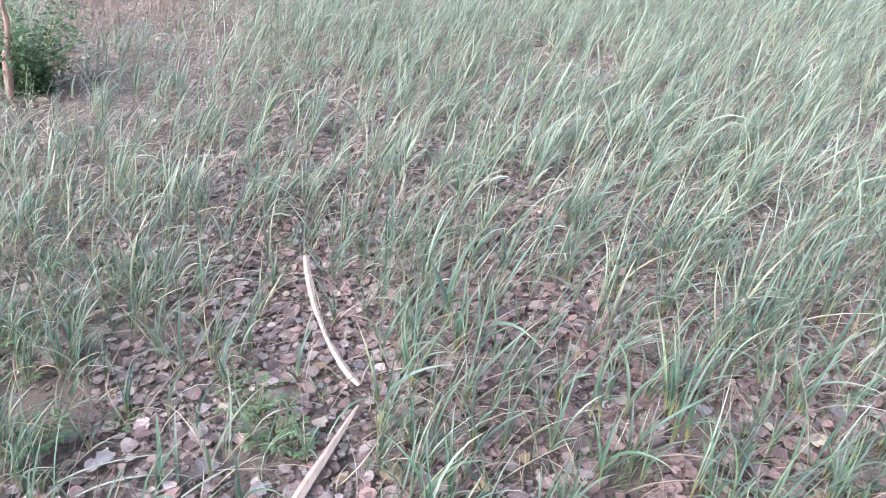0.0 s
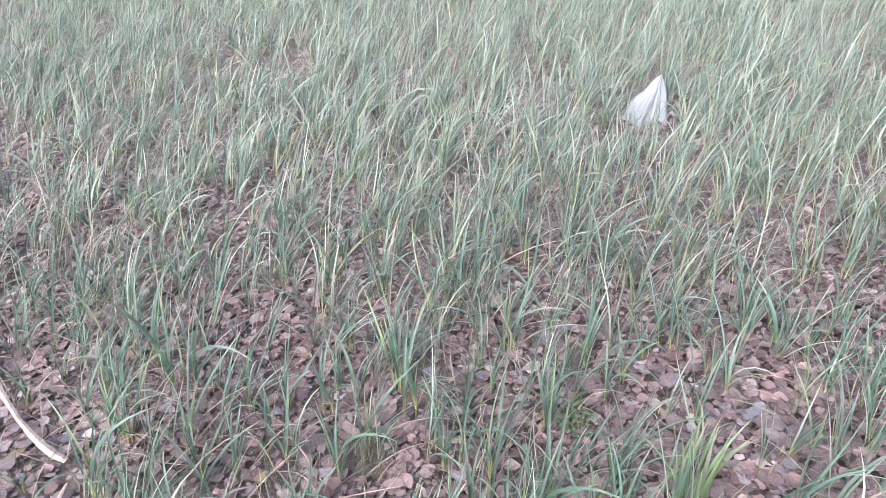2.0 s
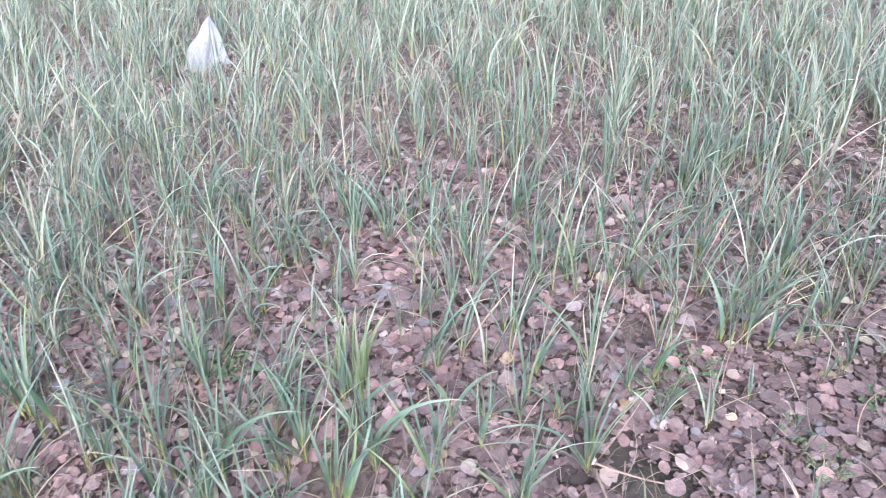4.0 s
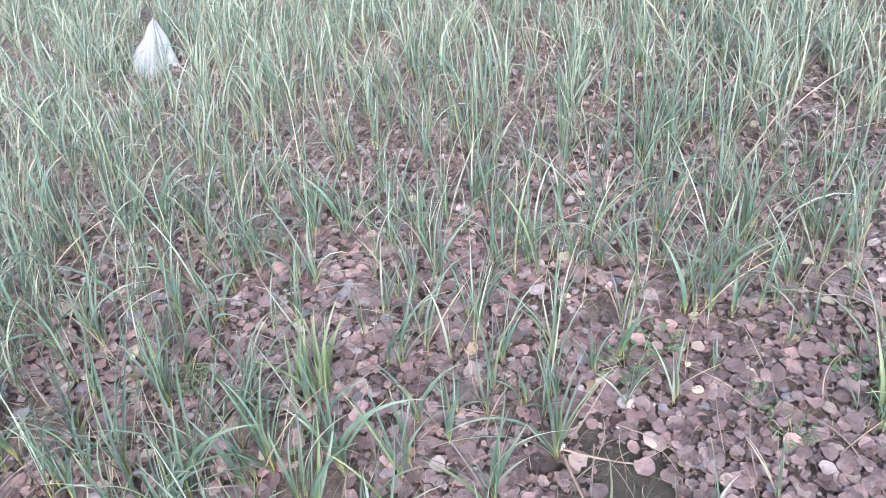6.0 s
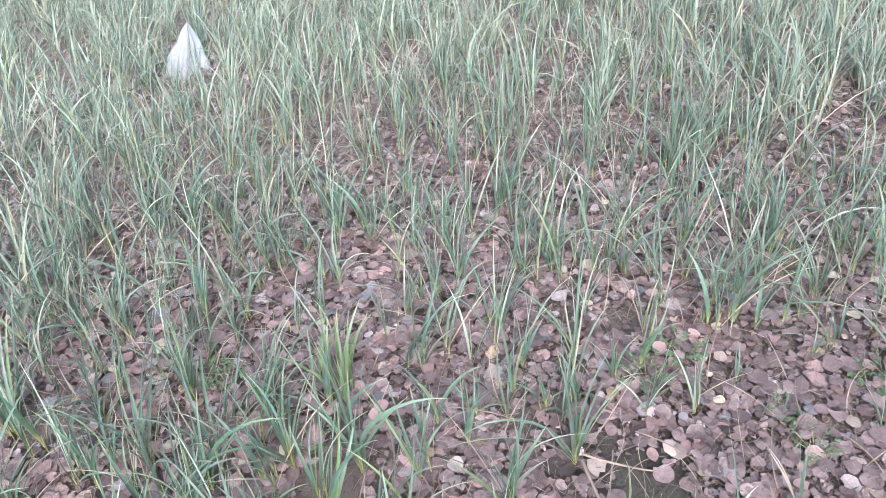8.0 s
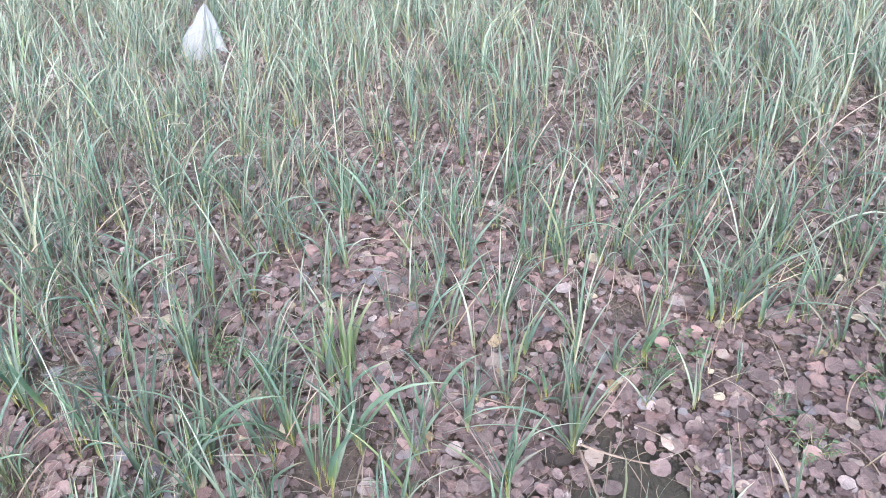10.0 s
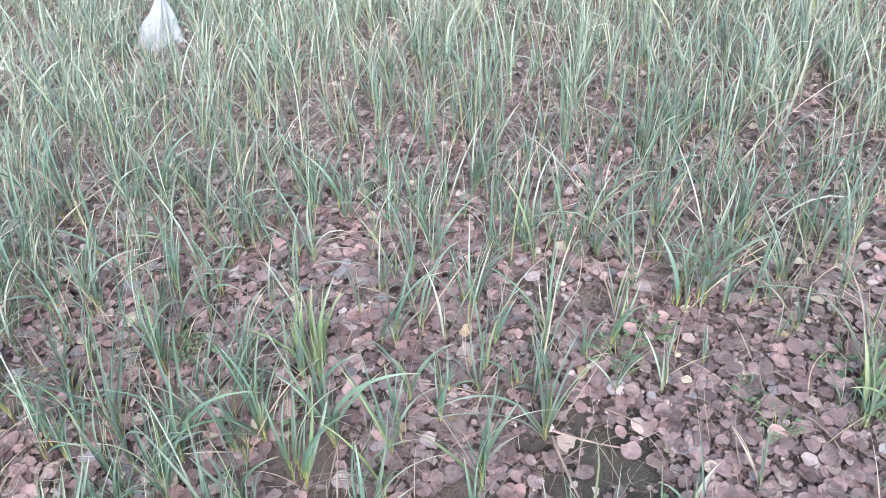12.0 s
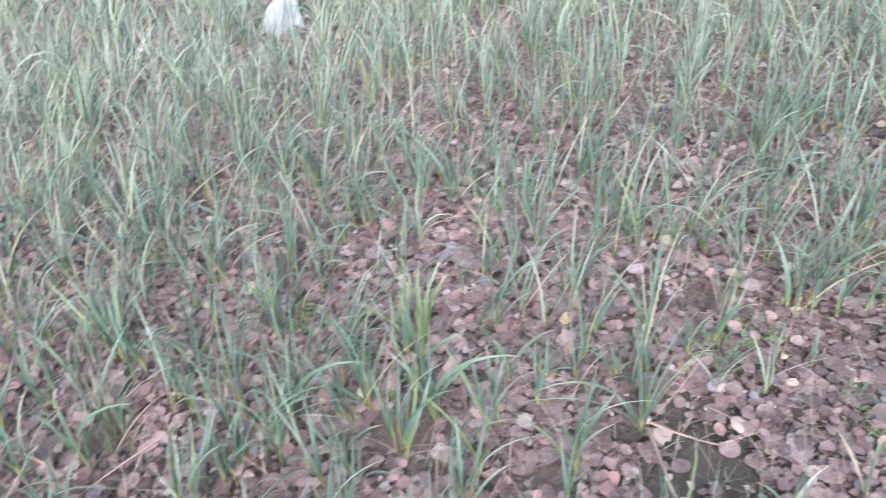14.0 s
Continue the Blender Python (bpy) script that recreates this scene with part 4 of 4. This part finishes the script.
def bent_reed():
    upper = [(-0.665, 2.164, 0.07), (-0.637, 2.068, 0.07), (-0.604, 1.971, 0.066), (-0.574, 1.89, 0.06), (-0.545, 1.829, 0.052), (-0.515, 1.765, 0.048), (-0.474, 1.695, 0.045), (-0.443, 1.646, 0.043), (-0.409, 1.601, 0.042), (-0.381, 1.572, 0.04)]
    lower = [(-0.372, 1.492, 0.042), (-0.388, 1.434, 0.045), (-0.404, 1.373, 0.046), (-0.421, 1.311, 0.047), (-0.441, 1.247, 0.047), (-0.457, 1.188, 0.046), (-0.481, 1.095, 0.044)]
    reed_ob = new("dry_reed")
    tagged(reed_ob, "long pale straw-coloured reed lying bent on the ground", "reed")
    part("stalk", strip("stalk", upper, [0.019, 0.023, 0.021, 0.017, 0.014, 0.012, 0.018, 0.021, 0.022, 0.015], reed), reed_ob)
    part("stalk", strip("stalk", lower, [0.006, 0.013, 0.018, 0.022, 0.026, 0.028, 0.026], reed), reed_ob)


def straws():
    """Longer dry stems lying or leaning in the crop."""
    for pts, w in (([(-1.02, 1.83, 0.02), (-0.99, 2.0, 0.035), (-0.95, 2.2, 0.05)], 0.02), ([(-0.16, 2.2, 0.01), (-0.165, 2.27, 0.09), (-0.16, 2.33, 0.2)], 0.012),
                   ([(1.075, 0.385, 0.05), (1.1, 0.31, 0.036), (1.13, 0.235, 0.03)], 0.02), ([(1.06, 0.375, 0.05), (0.99, 0.3, 0.045), (0.93, 0.22, 0.03)], 0.018), ([(1.13, 0.34, 0.03), (1.08, 0.32, 0.034), (1.015, 0.295, 0.03)], 0.011), ([(1.21, 0.03, 0.03), (1.3, 0.07, 0.05), (1.45, 0.1, 0.06)], 0.007),
                   ([(1.05, 0.71, 0.03), (1.08, 0.62, 0.035), (1.1, 0.53, 0.03)], 0.012), ([(-1.3, 3.15, 0.02), (-1.25, 3.25, 0.08), (-1.2, 3.3, 0.06)], 0.016),
                   ([(1.2, 0.32, 0.03), (1.2, 0.25, 0.034), (1.19, 0.18, 0.03)], 0.01), ([(1.41, -0.04, 0.03), (1.38, -0.09, 0.04), (1.35, -0.13, 0.03)], 0.012), ([(1.48, -0.04, 0.02), (1.51, -0.03, 0.08), (1.56, -0.05, 0.1)], 0.009),
                   ([(-1.02, 1.185, 0.03), (-0.93, 1.23, 0.05), (-0.82, 1.28, 0.04)], 0.02), ([(-0.96, 1.15, 0.03), (-0.87, 1.19, 0.05), (-0.78, 1.22, 0.04)], 0.018), ([(-0.724, 1.17, 0.03), (-0.64, 1.23, 0.06), (-0.56, 1.29, 0.05)], 0.018),
                   ([(-1.3, 1.62, 0.03), (-1.15, 1.7, 0.05), (-0.98, 1.75, 0.04)], 0.014), ([(-0.25, 1.74, 0.03), (-0.16, 1.74, 0.04), (-0.05, 1.73, 0.03)], 0.014), ([(0.05, 1.25, 0.02), (0.055, 1.3, 0.03), (0.056, 1.35, 0.02)], 0.012), ([(-0.38, 1.58, 0.04), (-0.3, 1.7, 0.09), (-0.1, 1.78, 0.07)], 0.014),
                   ([(1.69, 0.34, 0.03), (1.77, 0.31, 0.05), (1.84, 0.3, 0.05)], 0.01)):
        a, b, c = (Vector(p) for p in pts)
        b = b * 2 - (a + c) / 2
        pts = [a * (1 - t) ** 2 + b * (2 * t * (1 - t)) + c * t**2 for t in (k / 8 for k in range(9))]
        limp = pts[0].x < -0.7 and pts[0].y < 1.7
        tagged(new("withered_blade" if limp else "dry_straw", strip("dry_straw", pts, [w * (0.34 - 0.022 * k) for k in range(9)], withered if limp else straw_lying, 0.001)),
               "long withered grey-green blade drooping over the litter" if limp else "thin dry straw stem lying across the litter", "straw", "dry straws")


def upright_stalk(x, y, height, lean, radius, material, label):
    pts = [(x + lean[0] * t, y + lean[1] * t, height * t + 0.01 * math.sin(9 * t)) for t in (-0.03, 0.12, 0.3, 0.45, 0.6, 0.8, 1.0)]
    rad = [radius * k for k in (0.75, 0.95, 1.05, 1.0, 0.62, 0.4, 0.32)]
    tagged(new("dry_stalk", tube_mesh("dry_stalk", [(pts, rad)], material)), label, "stalk")


def forked_stalk():
    """A withered upright stalk, swollen in its middle, with a side branch."""
    pts = [(-2.64, 3.735, -0.03), (-2.637, 3.735, 0.04), (-2.628, 3.742, 0.1), (-2.62, 3.75, 0.16), (-2.614, 3.752, 0.205), (-2.607, 3.758, 0.25), (-2.6, 3.759, 0.294), (-2.588, 3.768, 0.34),
           (-2.58, 3.777, 0.385), (-2.574, 3.78, 0.42), (-2.57, 3.785, 0.46), (-2.568, 3.781, 0.51), (-2.562, 3.781, 0.57), (-2.55, 3.79, 0.7)]
    rad = [0.013, 0.014, 0.02, 0.024, 0.025, 0.0255, 0.021, 0.0165, 0.014, 0.0125, 0.0135, 0.0105, 0.009, 0.006]
    stalk = new("dry_stalk", tube_mesh("dry_stalk", [(pts, rad)], bark))
    tagged(stalk, "upright withered pinkish-brown stalk with a side branch", "stalk")
    stalk.location = (0.168, -0.29, 0.0)
    part("side_branch", tube_mesh("side_branch", [([(-2.575, 3.777, 0.39), (-2.6, 3.77, 0.43), (-2.64, 3.765, 0.46), (-2.68, 3.76, 0.52)], [0.007, 0.006, 0.006, 0.004])], bark), stalk)


def leaflet(length, width, droop=0.25):
    """A small pointed leaflet with a folded midrib, its foot at the origin, along +x."""
    u = np.array([0, 0.25, 0.55, 0.8, 1.0])
    w = width * np.array([0.08, 0.8, 1.0, 0.65, 0.04]) / 2
    z = -droop * length * u**2
    v = np.stack([np.column_stack([u * length, -w, z + w * 0.25]), np.column_stack([u * length, 0 * u, z]), np.column_stack([u * length, w, z + w * 0.25])], 1).reshape(-1, 3)
    b = (np.arange(4) * 3)[:, None] + np.arange(2)[None]
    return v, np.stack([b, b + 3, b + 4, b + 1], -1).reshape(-1, 4)


def weed(x, y, radius, stems, leaf_len, leaf_width, label, seed, high=0.5):
    """A low broad-leaved weed: thin stalks with small leaflets, each a part."""
    r = np.random.default_rng(seed)
    plant = new("weed")
    tagged(plant, label, "weed", "weeds between the wheat")
    plant.location = (x, y, float(lie(x, y)))
    v, f = leaflet(leaf_len * 0.55, leaf_width * 0.52)
    shared = mesh_from("leaflet", v, f, [weed_one])
    for i in range(stems):
        a, reach = 2 * math.pi * (i + r.uniform(-0.3, 0.3)) / stems, radius * r.uniform(0.55, 1.0)
        top = radius * high * r.uniform(0.4, 1.0) + 0.018
        pts = [(reach * t * math.cos(a), reach * t * math.sin(a), -0.004 + top * (1.6 * t - 0.6 * t * t)) for t in (0, 0.35, 0.7, 1.0)]
        part("stem", tube_mesh("stem", [(pts, [0.0013, 0.0012, 0.001, 0.0007])], weed_stem), plant)
        for t, turn in ((0.3, 75), (0.42, -75), (0.55, 70), (0.66, -70), (0.78, 62), (0.86, -62), (0.94, 40), (0.97, -40), (1.0, 0)):
            p = Vector((reach * t * math.cos(a), reach * t * math.sin(a), top * (1.6 * t - 0.6 * t * t)))
            ob = part("leaflet", shared, plant)
            ob.matrix_basis = pose(*p, r.normal(0, 14), r.normal(-12, 12), math.degrees(a) + turn + r.normal(0, 14)) @ Matrix.Scale(r.uniform(0.7, 1.2), 4)


def broad_grass(x, y, count, length, width, spread, seed, label, mat):
    """A tuft of wider-bladed grass, each blade a part."""
    r = np.random.default_rng(seed)
    tuft = new("grass_tuft")
    tagged(tuft, label, "grass", "broad grass tufts")
    tuft.location = (x, y, float(lie(x, y)) - 0.004)
    for i in range(count):
        a = np.array([r.normal(25, 60)])
        root = np.array([[*r.normal(0, spread, 2), 0.0]])
        st, le = np.array([abs(r.normal(12, 8))]), np.array([length * r.uniform(0.6, 1.15)])
        v, f, uv = blades(root, a, st, st + abs(r.normal(30, 25)), le, np.array([width * r.uniform(0.7, 1.15)]), 9, 0.25, np.array([r.normal(0, 20)]), np.array([r.normal(0, 40)]))
        part("leaf_blade", mesh_from("leaf_blade", v, f, [mat], uv), tuft)


def bush(x, y, radius, height, stems, leaves, seed):
    """A small leafy bush: stems and a crown of many little leaves."""
    r = np.random.default_rng(seed)
    ob = new("weedy_bush")
    tagged(ob, "low bright green leafy bush at the field's edge", "bush")
    ob.location = (x, y, float(lie(x, y)))
    tips = []
    for i in range(stems):
        a, reach, top = r.uniform(0, 2 * math.pi), radius * math.sqrt(r.random()), height * r.uniform(0.55, 1.0)
        pts = [(reach * t**1.3 * math.cos(a), reach * t**1.3 * math.sin(a), top * t - 0.01) for t in (0, 0.3, 0.6, 0.85, 1.0)]
        part("stem", tube_mesh("stem", [(pts, [0.004, 0.0035, 0.003, 0.002, 0.001])], weed_stem), ob)
        tips.append(pts)
    lv, lf = leaflet(1.0, 0.62)
    vs, fs = [], []
    for i in range(leaves):
        pts = tips[int(r.integers(0, stems))]
        t = r.uniform(0.03, 1.0) * 3.999
        j = int(t)
        p = Vector(pts[j]).lerp(Vector(pts[j + 1]), t - j) + Vector(r.normal(0, 0.04, 3))
        p.z = max(p.z, 0.012)
        m = pose(*p, r.normal(0, 25), r.normal(-5, 25), r.uniform(0, 360)) @ Matrix.Scale(r.uniform(0.016, 0.036), 4)
        vs.append(np.array([m @ Vector(q) for q in lv]))
        fs.append(lf + i * len(lv))
    part("foliage", mesh_from("foliage", np.concatenate(vs), np.concatenate(fs), [bush_leaf]), ob, "many small oval green leaves")


def plastic_bag(x, y):
    """A crumpled white bag caught in the crop, drawn up to one peak."""
    rings, around = 14, 56
    vs = []
    for i in range(rings + 1):
        t = i / rings
        for k in range(around):
            a = 2 * math.pi * k / around
            crease = 1 + 0.15 * math.sin(5 * a + 1.2 * t) + 0.13 * math.sin(11 * a + 2.5 * t) + 0.07 * math.sin(17 * a - 3 * t) + 0.09 * float(value_noise(3 * math.cos(a) + 9, 3 * math.sin(a) + 4 * t, 0.7, 31))
            rad = (t**0.95) * crease * (1 - 0.15 * t * t)
            lx, ly = 0.13 * rad * math.cos(a), 0.11 * rad * math.sin(a)
            # the peak leans over one side
            z = 0.21 * (1 - t**1.02) + 0.012 * t * math.sin(7 * a) + 0.008 * float(value_noise(20 * lx, 20 * ly, 0.5, 32))
            shift = 0.12 * (1 - t)
            vs.append((lx + shift, ly + 0.3 * shift, max(z, 0.004 + 0.006 * (k % 3))))
    i, k = np.meshgrid(np.arange(rings), np.arange(around), indexing="ij")
    a, b = (i * around + k).ravel(), (i * around + (k + 1) % around).ravel()
    me = mesh_from("plastic_bag", np.array(vs), np.stack([a, a + around, b + around, b], 1), [plastic])
    ob = new("plastic_bag", me)
    ob.matrix_basis = pose(x, y, float(lie(x, y)), 0, 0, 8) @ Matrix.Diagonal((1.06, 1.06, 1.0, 1.0))
    tagged(ob, "crumpled white plastic bag lying in the wheat", "bag")


bent_reed()
straws()
plastic_bag(2.17, 3.09)
forked_stalk()
upright_stalk(-2.9, 6.4, 1.0, (-0.3, 0.1), 0.03, bark_grey, "leaning dry grey-brown stalk at the field's edge")
upright_stalk(-2.72, 6.65, 1.0, (-0.22, 0.1), 0.024, bark_grey, "leaning dry grey-brown stalk at the field's edge")
bush(-2.52, 3.73, 0.37, 0.44, 64, 3800, 41)
CLOVER = "small green clover-like weed with rounded leaflets"
FEATHER = "small feathery green weed lying on the leaf litter"
LEAFY = "low leafy green weed growing in bare soil"
for k, (x, y, rad, n, ll, lw, lab) in enumerate((
        (0.82, 0.92, 0.06, 8, 0.018, 0.011, CLOVER), (1.48, 0.32, 0.07, 8, 0.022, 0.017, CLOVER), (1.38, 0.37, 0.07, 9, 0.022, 0.015, CLOVER), (1.94, 0.19, 0.05, 7, 0.02, 0.014, CLOVER), (1.35, -0.01, 0.06, 9, 0.022, 0.006, FEATHER), (1.42, 0.07, 0.045, 6, 0.018, 0.012, CLOVER),
        (0.84, 1.25, 0.06, 8, 0.024, 0.013, CLOVER), (0.83, 1.32, 0.045, 6, 0.03, 0.016, CLOVER), (1.08, 0.03, 0.04, 8, 0.022, 0.019, CLOVER), (1.11, -0.03, 0.035, 7, 0.022, 0.019, CLOVER), (1.05, 0.11, 0.03, 6, 0.02, 0.017, CLOVER), (1.62, -0.06, 0.05, 7, 0.022, 0.016, CLOVER), (1.55, -0.16, 0.05, 7, 0.022, 0.016, CLOVER), (1.5, -0.2, 0.06, 8, 0.022, 0.012, LEAFY))):
    weed(x, y, rad, n, ll, lw, lab, 50 + k, 0.3 if rad < 0.052 else 0.5)
for k, (x, y, rad, n, ll, lw, lab) in enumerate((
        (1.72, -0.2, 0.07, 8, 0.026, 0.014, LEAFY), (-0.64, 1.47, 0.1, 15, 0.03, 0.016, LEAFY), (-0.57, 1.38, 0.1, 16, 0.03, 0.017, LEAFY), (-0.5, 1.35, 0.07, 10, 0.028, 0.016, LEAFY), (-1.44, 1.64, 0.09, 14, 0.038, 0.022, LEAFY), (-1.12, 1.3, 0.08, 12, 0.036, 0.02, LEAFY), (-1.4, 1.74, 0.12, 10, 0.03, 0.012, LEAFY),
        (-1.48, 2.06, 0.08, 8, 0.026, 0.013, LEAFY), (-1.3, 1.52, 0.06, 6, 0.026, 0.013, LEAFY), (-1.75, 2.5, 0.1, 8, 0.03, 0.014, LEAFY),
        (-1.35, 4.3, 0.14, 10, 0.035, 0.016, LEAFY), (-1.36, 1.64, 0.08, 9, 0.024, 0.011, LEAFY), (-0.97, 1.4, 0.05, 6, 0.022, 0.012, CLOVER), (-1.17, 1.27, 0.06, 6, 0.024, 0.012, CLOVER),
        (-0.73, 1.58, 0.06, 7, 0.024, 0.013, CLOVER), (-2.2, 2.96, 0.09, 8, 0.028, 0.013, LEAFY), (-1.73, 2.25, 0.07, 7, 0.026, 0.013, LEAFY))):
    weed(x, y, rad, n, ll, lw, lab, 70 + k, 0.7)
for k, (x, y, n, high) in enumerate(((0.25, 1.37, 34, 0.08), (0.3, 1.32, 26, 0.07), (0.72, 1.3, 16, 0.06), (1.46, -0.14, 22, 0.06), (1.68, -0.1, 26, 0.08), (0.3, 1.36, 22, 0.07))):
    broad_grass(x, y, n, high, 0.0022, 0.03, 110 + k, "fine short green grass sprouting from bare soil", lime_one)
broad_grass(0.96, 0.97, 20, 0.25, 0.011, 0.022, 90, "bright green tuft of broad-bladed grass in the litter", lime_one)
broad_grass(1.5, 1.45, 5, 0.22, 0.016, 0.012, 92, "pale blue-green tuft of broad arching blades", blade_one)
broad_grass(1.52, -0.16, 13, 0.22, 0.009, 0.025, 96, "green clump of grass at the edge of the litter", lime_one)
broad_grass(1.56, -0.22, 10, 0.16, 0.007, 0.025, 97, "dead straw-coloured clump of grass", straw_one)
broad_grass(-1.23, 1.64, 8, 0.22, 0.0115, 0.016, 94, "dark green tuft of broad grass blades", blade_one)
broad_grass(-1.12, 1.21, 8, 0.2, 0.0125, 0.016, 95, "dark green tuft of broad grass blades", blade_one)
broad_grass(-0.78, 1.2, 6, 0.2, 0.012, 0.018, 93, "dark green tuft of broad grass blades", blade_one)
for k, (x, y) in enumerate(((-2.95, 5.35), (-2.72, 5.1), (-2.5, 5.3), (-2.3, 5.05), (-2.6, 5.62), (-2.2, 5.5), (-3.1, 5.7), (-2.85, 4.85), (-2.4, 5.85))):
    broad_grass(x, y, 34, 0.27, 0.006, 0.1, 130 + k, "tangled brown clump of dead grass at the field's edge", twig_one)

for k, (x, y, n) in enumerate(((0.73, 2.15, 2), (-1.16, 3.65, 2), (0.25, 3.08, 2), (0.42, 3.51, 3), (-0.42, 3.98, 2), (1.72, 2.99, 3), (3.1, 1.14, 3))):
    broad_grass(x, y, n, 0.19, 0.011, 0.006, 100 + k, "few broad pale blades standing among the wheat", pale_one)

# ---- the crop and the litter ----
wheat()
straw_litter()
dry_grass()
soil_crumbs()
leaf_crumbs()
fallen_leaves()
